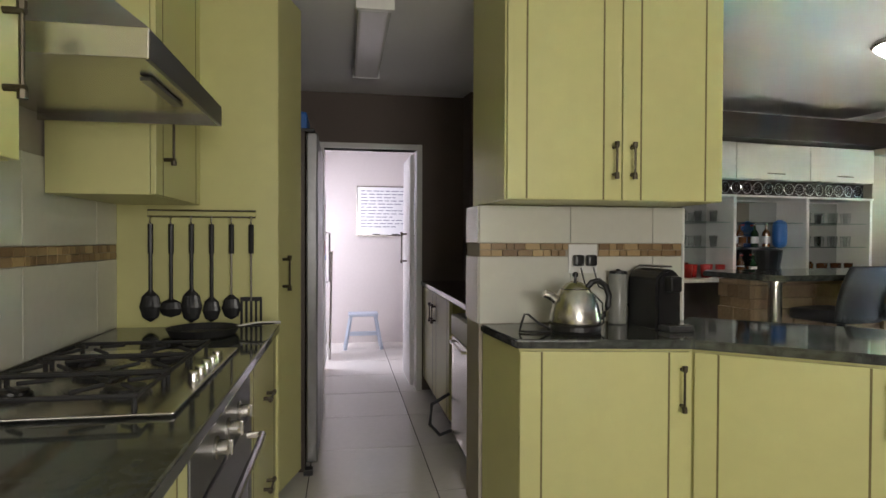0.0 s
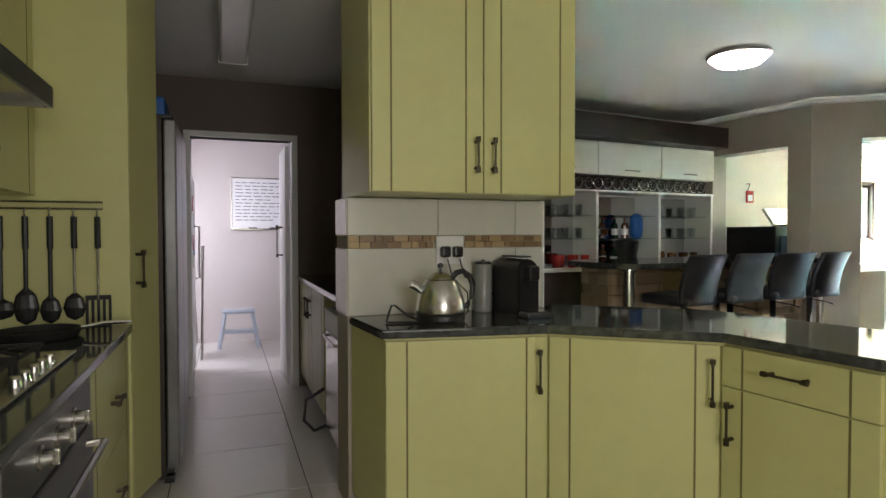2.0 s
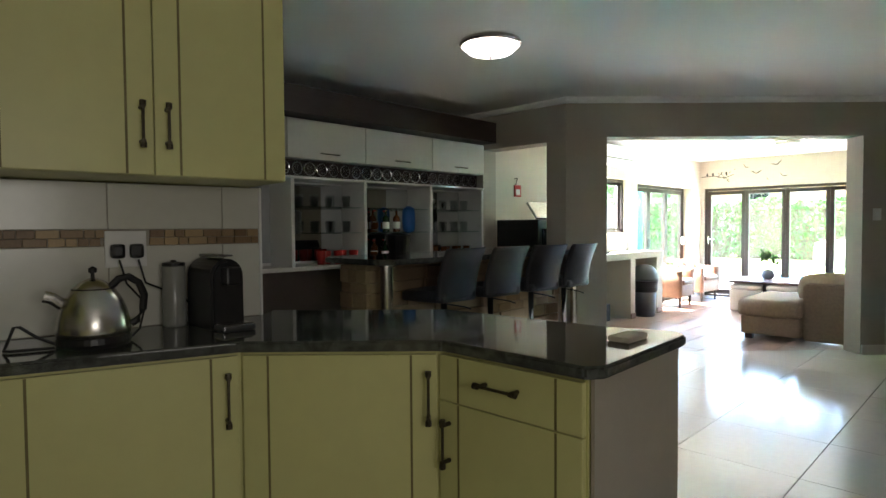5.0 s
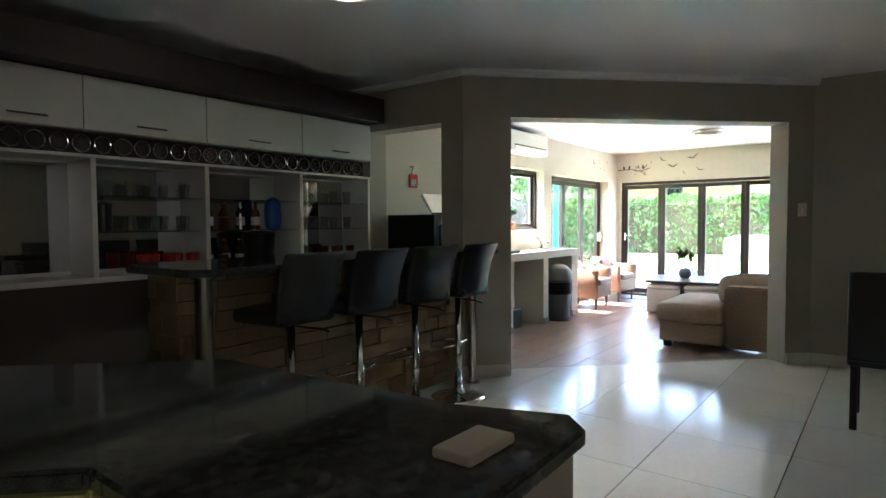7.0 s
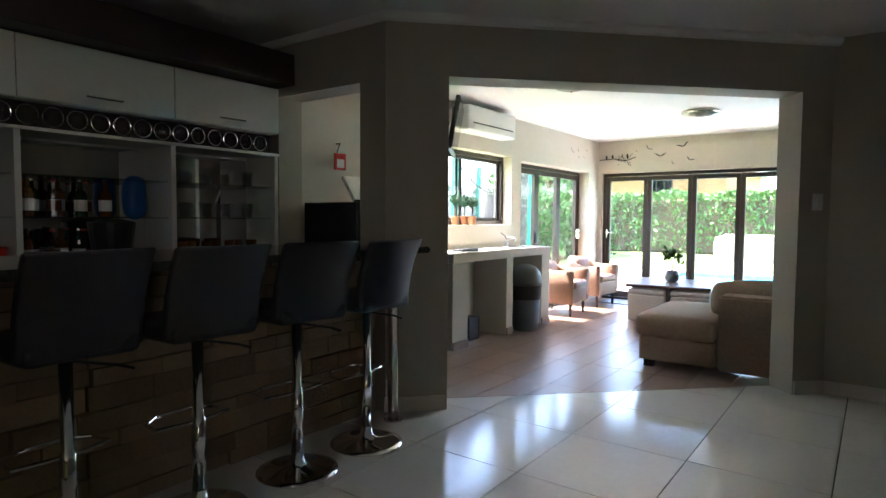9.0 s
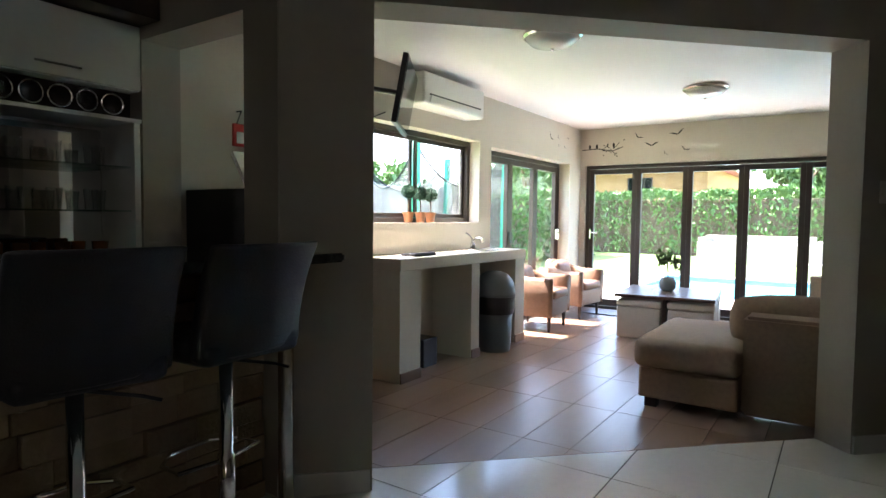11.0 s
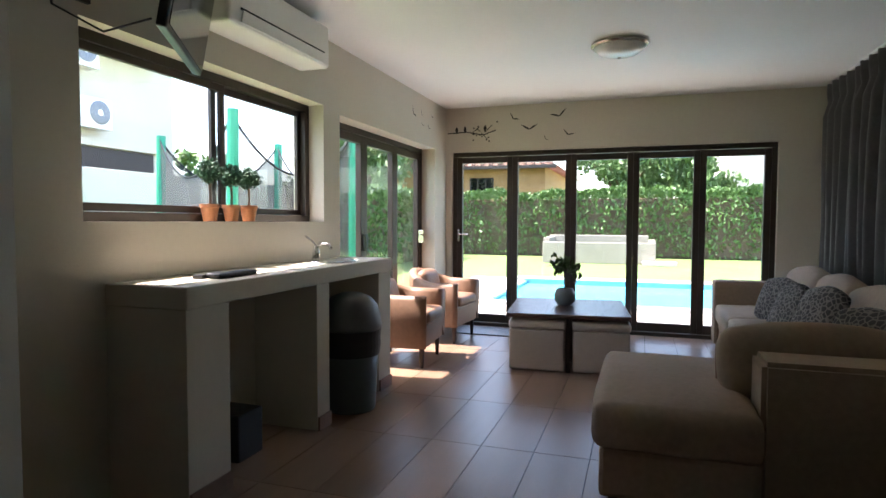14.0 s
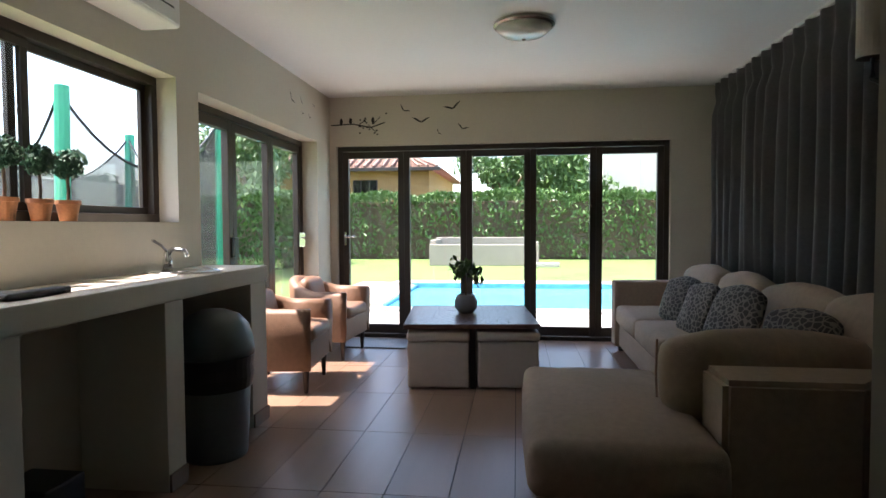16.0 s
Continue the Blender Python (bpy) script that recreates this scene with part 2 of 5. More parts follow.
def box(x0, x1, y0, y1, z0, z1, bevel=0.0, bm=None, seg=2):
    own = bmesh.new()
    bmesh.ops.create_cube(own, size=1)
    bmesh.ops.scale(own, vec=(abs(x1 - x0), abs(y1 - y0), abs(z1 - z0)), verts=own.verts)
    bmesh.ops.translate(own, vec=((x0 + x1) / 2, (y0 + y1) / 2, (z0 + z1) / 2), verts=own.verts)
    if bevel:
        bmesh.ops.bevel(own, geom=own.edges[:], offset=bevel, segments=seg, profile=0.6, affect="EDGES")
    return join(bm, own)


def join(bm, own):
    if bm is None:
        return own
    me = bpy.data.meshes.new("tmp")
    own.to_mesh(me)
    own.free()
    bm.from_mesh(me)
    bpy.data.meshes.remove(me)
    return bm


def lathe(profile, at=(0, 0, 0), seg=24, bm=None, axis="z", cap=True):
    """A turned shape from (radius, height) pairs, along z, x or y."""
    own = bmesh.new()
    rings = []
    for r, z in profile:
        rings.append([own.verts.new((r * math.cos(2 * math.pi * i / seg), r * math.sin(2 * math.pi * i / seg), z)) for i in range(seg)])
    for a, b in zip(rings, rings[1:]):
        for i in range(seg):
            own.faces.new((a[i], a[(i + 1) % seg], b[(i + 1) % seg], b[i]))
    if cap:
        own.faces.new(rings[0][::-1]), own.faces.new(rings[-1])
    if axis == "x":
        bmesh.ops.rotate(own, cent=(0, 0, 0), matrix=Matrix.Rotation(radians(90), 3, "Y"), verts=own.verts)
    if axis == "y":
        bmesh.ops.rotate(own, cent=(0, 0, 0), matrix=Matrix.Rotation(radians(-90), 3, "X"), verts=own.verts)
    bmesh.ops.translate(own, vec=at, verts=own.verts)
    return join(bm, own)


def tube(points, r, bm=None, seg=8, closed=False):
    """A round bar along points."""
    own = bmesh.new()
    pts = [Vector(p) for p in points]
    rings = []
    for i, p in enumerate(pts):
        a = pts[i - 1] if i or closed else p
        b = pts[(i + 1) % len(pts)] if i < len(pts) - 1 or closed else p
        d = (b - a).normalized()
        side = d.cross(Vector((0, 0, 1)) if abs(d.z) < 0.9 else Vector((1, 0, 0))).normalized()
        up = side.cross(d)
        rings.append([own.verts.new(p + r * (math.cos(2 * math.pi * k / seg) * side + math.sin(2 * math.pi * k / seg) * up)) for k in range(seg)])
    pairs = list(zip(rings, rings[1:])) + ([(rings[-1], rings[0])] if closed else [])
    for a, b in pairs:
        for k in range(seg):
            own.faces.new((a[k], a[(k + 1) % seg], b[(k + 1) % seg], b[k]))
    if not closed:
        own.faces.new(rings[0][::-1]), own.faces.new(rings[-1])
    return join(bm, own)


def slab(poly, z0, z1, bevel=0.0, bm=None):
    own = bmesh.new()
    lo = [own.verts.new((x, y, z0)) for x, y in poly]
    hi = [own.verts.new((x, y, z1)) for x, y in poly]
    n = len(poly)
    own.faces.new(lo[::-1]), own.faces.new(hi)
    for i in range(n):
        own.faces.new((lo[i], lo[(i + 1) % n], hi[(i + 1) % n], hi[i]))
    bmesh.ops.recalc_face_normals(own, faces=own.faces)
    if bevel:
        bmesh.ops.bevel(own, geom=own.edges[:], offset=bevel, segments=2, affect="EDGES")
    return join(bm, own)


def cushion(x0, x1, y0, y1, z0, z1, puff=0.03, bevel=0.05, bm=None):
    """A soft block with rounded edges and a swollen top and sides."""
    own = box(x0, x1, y0, y1, z0, z1, min(bevel, 0.45 * min(x1 - x0, y1 - y0, z1 - z0)), seg=3)
    bmesh.ops.subdivide_edges(own, edges=[e for e in own.edges if e.calc_length() > 0.12], cuts=4, use_grid_fill=True)
    c = Vector(((x0 + x1) / 2, (y0 + y1) / 2, (z0 + z1) / 2))
    h = Vector(((x1 - x0) / 2, (y1 - y0) / 2, (z1 - z0) / 2))
    for v in own.verts:
        q = v.co - c
        a, b, d = q.x / h.x, q.y / h.y, q.z / h.z
        w = 0.006 * noise.noise(v.co * 7)
        v.co.x += (1 - b * b) * (1 - d * d) * a * puff * 0.6 + w
        v.co.y += (1 - a * a) * (1 - d * d) * b * puff * 0.6 + w
        v.co.z += (1 - a * a) * (1 - b * b) * d * puff + w
    return join(bm, own)


def turned(bm, cent, rx=0, ry=0, rz=0):
    for a, ax in ((rx, "X"), (ry, "Y"), (rz, "Z")):
        if a:
            bmesh.ops.rotate(bm, cent=cent, matrix=Matrix.Rotation(radians(a), 3, ax), verts=bm.verts)
    return bm


def wall(name, p, q, thick, z0, z1, material, holes=(), label="", F=IF):
    """A wall from p to q, its thickness to the left of that way; holes are (from, to, bottom, top) along it."""
    p, q = Vector((*p, 0)), Vector((*q, 0))
    d = (q - p).normalized()
    n = Vector((-d.y, d.x, 0))
    length = (q - p).length
    xs = sorted({0.0, length, *[h[0] for h in holes], *[h[1] for h in holes]})
    bm = bmesh.new()
    for a, b in zip(xs, xs[1:]):
        mid = (a + b) / 2
        spans, low = [], z0
        for h in sorted((h for h in holes if h[0] < mid < h[1]), key=lambda h: h[2]):
            if h[2] > low:
                spans.append((low, h[2]))
            low = h[3]
        if low < z1:
            spans.append((low, z1))
        for lo, hi in spans:
            c = [p + d * a, p + d * b, p + d * b + n * thick, p + d * a + n * thick]
            slab([(v.x, v.y) for v in c], lo, hi, bm=bm)
    bmesh.ops.remove_doubles(bm, verts=bm.verts, dist=1e-4)
    return solo(name, bm, material, label or "painted plaster wall", "wall", (p.x, p.y, z0), F, kind="structure")


def clip(poly, planes):
    for a, b, c in planes:
        out = []
        for i, p in enumerate(poly):
            q = poly[(i + 1) % len(poly)]
            fp, fq = a * p[0] + b * p[1] - c, a * q[0] + b * q[1] - c
            if fp <= 0:
                out.append(p)
            if fp * fq < 0:
                s = fp / (fp - fq)
                out.append((p[0] + s * (q[0] - p[0]), p[1] + s * (q[1] - p[1])))
        poly = out
        if len(poly) < 3:
            return []
    return poly

# ---- large structure ----
CZ, SZ = 2.6, 2.53          # ceiling heights: kitchen and bar, sunroom
YN, XE, YS = 4.85, 12.1, 0.9  # the sunroom's inner faces
WX0, WX1, WZ0, WZ1 = 7.32, 9.27, 1.21, 2.05   # window over the counter
BX0, BX1, BZ = 9.51, 11.7, 2.02               # folding door in the long wall
EY0, EY1 = 1.38, 4.78                          # folding door in the end wall

solo("ground", slab([(-400, -400), (800, -400), (800, 400), (-400, 400)], -0.4, -0.12), GRASS, "mown green lawn reaching to the distance", "ground", (0, 0, -0.4), kind="structure")
solo("floor", slab([(-2.2, -2.2), (XE + 0.25, -2.2), (XE + 0.25, 5.3), (3.2, 5.4), (3.2, 9.2), (-2.2, 9.2)], -0.1, -0.006), GROUT, "grey cement grout bed under floor tiles", "floor", (0, 0, -0.1), kind="structure")
solo("ceiling", slab([(-2.2, -2.2), (8.3, -2.2), (8.3, 1.43), (5.72, 4.0), (5.72, 5.4), (3.2, 5.4), (3.2, 9.2), (-2.2, 9.2)], CZ, CZ + 0.15), CEIL, "smooth white painted ceiling", "ceiling", (0, 0, CZ), kind="structure")
solo("ceiling_sunroom", slab([(5.74, 4.03), (8.32, 1.45), (8.32, 0.6), (XE + 0.25, 0.6), (XE + 0.25, YN + 0.25), (5.74, YN + 0.25)], SZ, SZ + 0.25), CEIL, "smooth white painted sunroom ceiling", "ceiling", (6, 4, SZ), kind="structure")
# kitchen walls
wall("wall_hob", (-1.18, -1.8), (-1.18, 5.58), 0.2, 0, CZ, TAUPE, F=KF)
# Out of view; its window opening is added to go with the kitchen lamp.
wall("wall_behind", (-1.38, -2.0), (3.0, -2.0), 0.2, 0, CZ, TAUPE, [(1.4, 2.6, 1.05, 2.05)], F=KF)
# Unseen panels, added to keep sky light out of both window holes.
solo("sky_blocker", box(0.0, 1.24, -1.93, -1.9, 1.04, 2.06), WHITE, "unseen white panel closing the kitchen window hole against sky light", "blind", (0.6, -1.92, 1.04), KF, kind="structure")
solo("sky_blocker", box(-1.3, -1.27, 6.48, 7.52, 0.89, 2.21), WHITE, "unseen white panel closing the laundry window hole against sky light", "blind", (-1.28, 7.0, 0.89), KF, kind="structure")
wall("wall_laundry_front", (-1.38, 5.58), (1.4, 5.58), 0.12, 0, CZ, BROWN, [(1.05, 1.9, 0, 2.12)], "dark brown painted wall", F=KF)
wall("wall_passage", (1.28, 3.42), (1.28, 5.58), -0.1, 0, CZ, BROWN, (), "dark brown painted wall", F=KF)
wall("wall_laundry_back", (-1.5, 8.1), (1.8, 8.1), 0.15, 0, CZ, LAUNDRY, F=KF)
wall("wall_laundry_left", (-1.2, 5.7), (-1.2, 8.1), 0.15, 0, CZ, LAUNDRY, [(0.8, 1.8, 0.9, 2.2)], F=KF)
wall("wall_laundry_right", (1.5, 5.7), (1.5, 8.1), -0.15, 0, CZ, LAUNDRY, F=KF)
wall("partition", (0.515, 3.14), (1.56, 3.14), 0.27, 0, 1.495, TAUPE, F=KF)
# bar and dining walls
wall("wall_bar_back", (1.6, 5.2), (5.7, 5.2), 0.2, 0, CZ, BROWN, (), "dark painted wall behind the bar")
wall("wall_bar_side", (5.7, 5.4), (5.7, 3.74), 0.22, 0, CZ, TAUPE, [(0.58, 1.43, 0, 2.18)])
DL = math.hypot(2.3, 2.3)
wall("wall_diagonal", (5.7, 3.75), (8.0, 1.45), 0.24, 0, CZ, TAUPE, [(0.42, 3.0, 0, 2.21)], "taupe wall with a wide opening")
wall("wall_dining", (8.0, 1.45), (8.0, -2.0), 0.2, 0, CZ, TAUPE, (), "taupe painted wall")
wall("wall_south", (2.6, -2.0), (8.2, -2.0), -0.2, 0, CZ, TAUPE)
# sunroom walls
wall("wall_north", (5.72, YN), (XE + 0.25, YN), 0.25, -0.1, SZ, SUNWALL, [(WX0 - 5.72, WX1 - 5.72, WZ0, WZ1), (BX0 - 5.72, BX1 - 5.72, -0.02, BZ)], "cream wall with a window and a folding door")
wall("wall_east", (XE, YS - 0.3), (XE, YN), -0.25, -0.1, SZ, SUNWALL, [(EY0 - YS + 0.3, EY1 - YS + 0.3, -0.02, BZ)], "cream wall with a wide folding door")
wall("wall_curtain", (8.2, YS), (XE, YS), -0.25, 0, SZ, SUNWALL)
solo("cornice", tube([(8.0, 1.43, CZ - 0.02), (5.69, 3.74, CZ - 0.02), (5.69, 5.15, CZ - 0.02), (2.0, 5.17, CZ - 0.02)], 0.04), CEIL, "narrow white plaster cornice", "cornice", (5.7, 3.74, CZ - 0.02), kind="structure")


def skirting(p, q, h=0.1, F=IF):
    p, q = Vector((*p, 0)), Vector((*q, 0))
    d = (q - p).normalized()
    n = Vector((d.y, -d.x, 0)) * 0.012
    solo("baseboard", slab([(v.x, v.y) for v in (p, q, q + n, p + n)], 0, h), TILE, "cream tile skirting along the wall", "skirting", (p.x, p.y, 0), F, kind="structure")


skirting((5.7, 3.75), (5.99, 3.46))
skirting((7.83, 1.62), (8.0, 1.45))
skirting((8.0, 1.45), (8.0, -1.9))
skirting((7.83, 1.62), (8.0, 1.79))


def folding_door(name, a, b, n, z1, plane, label, along):
    """Bronze frame with n glazed leaves from a to b, in the plane x or y = plane."""
    def bx(s0, s1, d0, d1, z0, z2, bevel=0.004):
        return box(s0, s1, plane + d0, plane + d1, z0, z2, bevel) if along == "x" else box(plane + d0, plane + d1, s0, s1, z0, z2, bevel)
    mid = (a + b) / 2
    t = thing(name, label, "folding door", (mid, plane, 0) if along == "x" else (plane, mid, 0), kind="structure")
    fr = 0.05
    for s0, s1, z0, z2 in ((a, b, z1 - fr, z1), (a, b, -0.012, 0.03), (a, a + fr, 0.03, z1 - fr), (b - fr, b, 0.03, z1 - fr)):
        part("frame", bx(s0, s1, -0.035, 0.035, z0, z2), FRAME, t)
    w = (b - a - 2 * fr) / n
    for i in range(n):
        s = a + fr + i * w
        leaf = part("leaf", bx(s + 0.0005, s + 0.062, -0.028, 0.028, 0.035, z1 - fr - 0.004), FRAME, t)
        part("stile", bx(s + w - 0.062, s + w - 0.0005, -0.028, 0.028, 0.035, z1 - fr - 0.004), FRAME, leaf)
        part("rail", bx(s + 0.062, s + w - 0.062, -0.027, 0.027, z1 - fr - 0.075, z1 - fr - 0.006), FRAME, leaf)
        part("rail", bx(s + 0.062, s + w - 0.062, -0.027, 0.027, 0.037, 0.13), FRAME, leaf)
        g = part("pane", bx(s + 0.06, s + w - 0.06, -0.004, 0.004, 0.125, z1 - fr - 0.07, 0), GLASS, leaf, "clear window glass")
        g.visible_shadow = False
    return t, w, fr


fd, fw, _ = folding_door("door_end", EY0, EY1, 5, BZ, XE + 0.09, "bronze aluminium folding glass door, closed", "y")
part("handle", box(XE + 0.0, XE + 0.06, EY1 - 0.095, EY1 - 0.075, 0.98, 1.12, 0.004), CHROME, fd, "chrome lever handle")
part("lever", box(XE - 0.005, XE + 0.01, EY1 - 0.2, EY1 - 0.075, 1.06, 1.08, 0.004), CHROME, fd, "chrome lever handle")
fd2, fw2, _ = folding_door("door_side", BX0, BX1, 3, BZ, YN + 0.19, "bronze aluminium folding glass door, closed", "x")
part("handle", box(BX1 - 0.1, BX1 - 0.08, YN + 0.10, YN + 0.16, 0.98, 1.12, 0.004), CHROME, fd2, "chrome lever handle")
part("lever", box(BX1 - 0.2, BX1 - 0.08, YN + 0.095, YN + 0.11, 1.06, 1.08, 0.004), CHROME, fd2, "chrome lever handle")
part("latch", box(BX0 + 0.05 + fw2 - 0.04, BX0 + 0.05 + fw2 + 0.02, YN + 0.13, YN + 0.161, 0.95, 1.1, 0.004), BLACK, fd2, "black latch")

wn1 = thing("window_1", "bronze aluminium sliding window over the counter", "window", ((WX0 + WX1) / 2, YN + 0.16, WZ0), kind="structure")
wm = 8.33
for x0, x1, z0, z1 in ((WX0, WX1, WZ1 - 0.05, WZ1), (WX0, WX1, WZ0, WZ0 + 0.045), (WX0, WX0 + 0.05, WZ0 + 0.045, WZ1 - 0.05), (WX1 - 0.05, WX1, WZ0 + 0.045, WZ1 - 0.05)):
    part("window_frame", box(x0, x1, YN + 0.12, YN + 0.2, z0, z1, 0.004), FRAME, wn1)
for x0, x1, d in ((WX0 + 0.05, wm + 0.04, 0.145), (wm - 0.04, WX1 - 0.05, 0.175)):
    for a, b, z0, z1 in ((x0, x1, WZ1 - 0.09, WZ1 - 0.052), (x0, x1, WZ0 + 0.047, WZ0 + 0.085), (x0, x0 + 0.04, WZ0 + 0.085, WZ1 - 0.09), (x1 - 0.04, x1, WZ0 + 0.085, WZ1 - 0.09)):
        part("sash", box(a, b, YN + d - 0.012, YN + d + 0.012, z0, z1, 0.003), FRAME, wn1)
    g = part("pane", box(x0 + 0.035, x1 - 0.035, YN + d - 0.003, YN + d + 0.003, WZ0 + 0.08, WZ1 - 0.085), GLASS, wn1, "clear window glass")
    g.visible_shadow = False

# ---- kitchen units ----


def handle(name, a, b, out, parent, r=0.006):
    """A pewter bar handle with two knuckles, standing off the door by out."""
    a, b, out = Vector(a), Vector(b), Vector(out)
    d = (b - a).normalized()
    bm = tube([a + out, b + out], r * 0.85)
    for p in (a + d * 0.012, b - d * 0.012):
        tube([p, p + out * 1.2], r * 1.3, bm)
    for p in (a, b):
        tube([p + out - d * 0.01, p + out + d * 0.008], r * 1.8, bm)
    return part(name, bm, PEWTER, parent, "dark pewter bar handle", smooth=False)


def shaker(bm_u0, u1, z0, z1, parent, place, hand=None, drawer=False, rail=0.085):
    """A grooved door: a flat cream leaf with two dark upright grooves. place maps (along, out, z) to the frame."""
    u0 = bm_u0
    d = part("drawer_front" if drawer else "door", place(u0 + 0.002, u1 - 0.002, 0.0, 0.02, z0 + 0.002, z1 - 0.002, 0.003), CREAM, parent)
    if u1 - u0 > 0.22:
        for s in (u0 + rail, u1 - rail):
            part("groove", place(s - 0.004, s + 0.004, 0.0195, 0.021, z0 + 0.004, z1 - 0.004, 0), GROOVE, d)
    return d


def front(axis, at, sign):
    """Door placing for fronts that look along an axis of the frame."""
    def go(a, b, o0, o1, z0, z1, bevel):
        if axis == "v":
            return box(a, b, at + sign * o0, at + sign * o1, z0, z1, bevel)
        return box(at + sign * o0, at + sign * o1, a, b, z0, z1, bevel)
    return go


# hob run
t = thing("base_cabinet", "cream base cabinet with grooved doors under the hob counter", "cabinet", (-0.8, 0.4, 0), KF)
part("body", box(-1.17, -0.47, -0.9, 1.74, 0.09, 0.868), CREAM, t)
part("plinth", box(-1.15, -0.52, -0.9, 1.74, 0.0, 0.088), DARKWOOD, t)
for a, b in ((-0.9, -0.24), (-0.24, 0.42), (0.42, 1.08), (1.08, 1.74)):
    shaker(a, b, 0.1, 0.86, t, front("u", -0.468, 1))
t = thing("drawer_cabinet", "cream drawer cabinet beside the oven", "cabinet", (-0.8, 3.0, 0), KF)
part("body", box(-1.17, -0.47, 2.58, 3.395, 0.09, 0.868), CREAM, t)
part("plinth", box(-1.15, -0.52, 2.58, 3.395, 0.0, 0.088), DARKWOOD, t)
for z0, z1 in ((0.1, 0.47), (0.47, 0.86)):
    d = shaker(2.58, 3.395, z0, z1, t, front("u", -0.468, 1), drawer=True)
    handle("handle", (-0.447, 2.93, (z0 + z1) / 2), (-0.447, 3.05, (z0 + z1) / 2), (0.03, 0, 0), d)
ov = thing("oven", "built-in stainless oven with three knobs", "oven", (-0.8, 2.16, 0), KF)
part("body", box(-1.1, -0.47, 1.745, 2.575, 0.1, 0.866), DSTEEL, ov)
part("panel", box(-0.47, -0.445, 1.75, 2.57, 0.72, 0.864, 0.004), DSTEEL, ov)
od = part("door", box(-0.47, -0.44, 1.75, 2.57, 0.14, 0.712, 0.005), DSTEEL, ov)
part("window", box(-0.441, -0.437, 1.85, 2.47, 0.22, 0.58, 0.001), SCREEN, od, "dark oven glass")
part("handle", tube([(-0.44, 1.84, 0.665), (-0.39, 1.84, 0.665), (-0.39, 2.48, 0.665), (-0.44, 2.48, 0.665)], 0.012), STEEL, od)
for v in (2.0, 2.16, 2.33):
    k = part("knob", lathe([(0.03, 0), (0.03, 0.006), (0.022, 0.008), (0.02, 0.032), (0.016, 0.036)], (-0.445, v, 0.79), 20, axis="x"), STEEL, ov)
    part("grip", box(-0.415, -0.402, v - 0.006, v + 0.006, 0.77, 0.81, 0.003), STEEL, k)
solo("worktop", box(-1.178, -0.43, -0.95, 3.398, 0.872, 0.91, 0.006), GRANITE, "polished black granite worktop", "worktop", (-0.8, 1.2, 0.872), KF)

hb = thing("gas_hob", "stainless five-burner gas hob with cast iron grates", "hob", (-0.78, 2.3, 0.9135), KF)
part("plate", box(-1.06, -0.512, 1.87, 2.72, 0.9135, 0.922, 0.004), STEEL, hb)
for u, v, r in ((-0.95, 2.06, 0.04), (-0.68, 2.06, 0.05), (-0.95, 2.5, 0.045), (-0.70, 2.5, 0.04), (-0.82, 2.28, 0.06)):
    bn = part("burner", lathe([(r * 1.3, 0), (r * 1.2, 0.012), (r, 0.014), (r, 0.022), (r * 0.6, 0.026)], (u, v, 0.921), 20), BLACK, hb)
for v0, v1 in ((1.9, 2.15), (2.17, 2.4), (2.42, 2.66)):
    bm = tube([(-1.03, v0, 0.957), (-1.03, v1, 0.957), (-0.6, v1, 0.957), (-0.6, v0, 0.957)], 0.007, closed=True, seg=6)
    vm = (v0 + v1) / 2
    for u in (-0.95, -0.69):
        for q in range(4):
            a = q * math.pi / 2 + math.pi / 4
            tube([(u + 0.03 * math.cos(a), vm + 0.03 * math.sin(a), 0.962), (u + 0.11 * math.cos(a), vm + 0.11 * math.sin(a), 0.957)], 0.006, bm, 6)
    for u in (-1.02, -0.61):
        for v in (v0 + 0.01, v1 - 0.01):
            tube([(u, v, 0.922), (u, v, 0.957)], 0.007, bm, 6)
    part("grate", bm, IRON, hb, "black cast iron pan grate")
for v in (2.2, 2.28, 2.36, 2.44, 2.52):
    part("knob", lathe([(0.018, 0), (0.016, 0.02), (0.013, 0.026)], (-0.545, v, 0.922), 16), STEEL, hb)
pn = thing("frying_pan", "black griddle pan with steel rim on the worktop", "pan", (-0.72, 3.1, 0.912), KF)
part("pan", lathe([(0.11, 0.0), (0.135, 0.004), (0.15, 0.035), (0.146, 0.036), (0.13, 0.008), (0.01, 0.007)], (-0.72, 3.1, 0.912), 28), IRON, pn)
part("handle", tube([(-0.58, 3.12, 0.944), (-0.5, 3.14, 0.955), (-0.4, 3.15, 0.955)], 0.009), CHROME, pn)

# hood
hd = thing("cooker_hood", "stainless steel cooker hood over the hob", "cooker hood", (-0.87, 2.27, 1.7), KF)
H0, H1, HU = 1.86, 2.68, -0.56
part("lip", box(-1.17, HU, H0, H0 + 0.012, 1.74, 1.81, 0.002), STEEL, hd)
part("lip", box(HU - 0.012, HU, H0 + 0.012, H1 - 0.012, 1.74, 1.81, 0.002), DSTEEL, hd)
part("lip", box(-1.17, HU, H1 - 0.012, H1, 1.74, 1.81, 0.002), STEEL, hd)
part("filter", box(-1.17, HU - 0.014, H0 + 0.014, H1 - 0.014, 1.765, 1.775), STEEL, hd)
part("filter_bar", box(-0.66, -0.63, H0 + 0.25, H1 - 0.25, 1.752, 1.763, 0.003), DSTEEL, hd)
bm = bmesh.new()
lo = [bm.verts.new(c) for c in ((-1.17, H0, 1.81), (HU, H0, 1.81), (HU, H1, 1.81), (-1.17, H1, 1.81))]
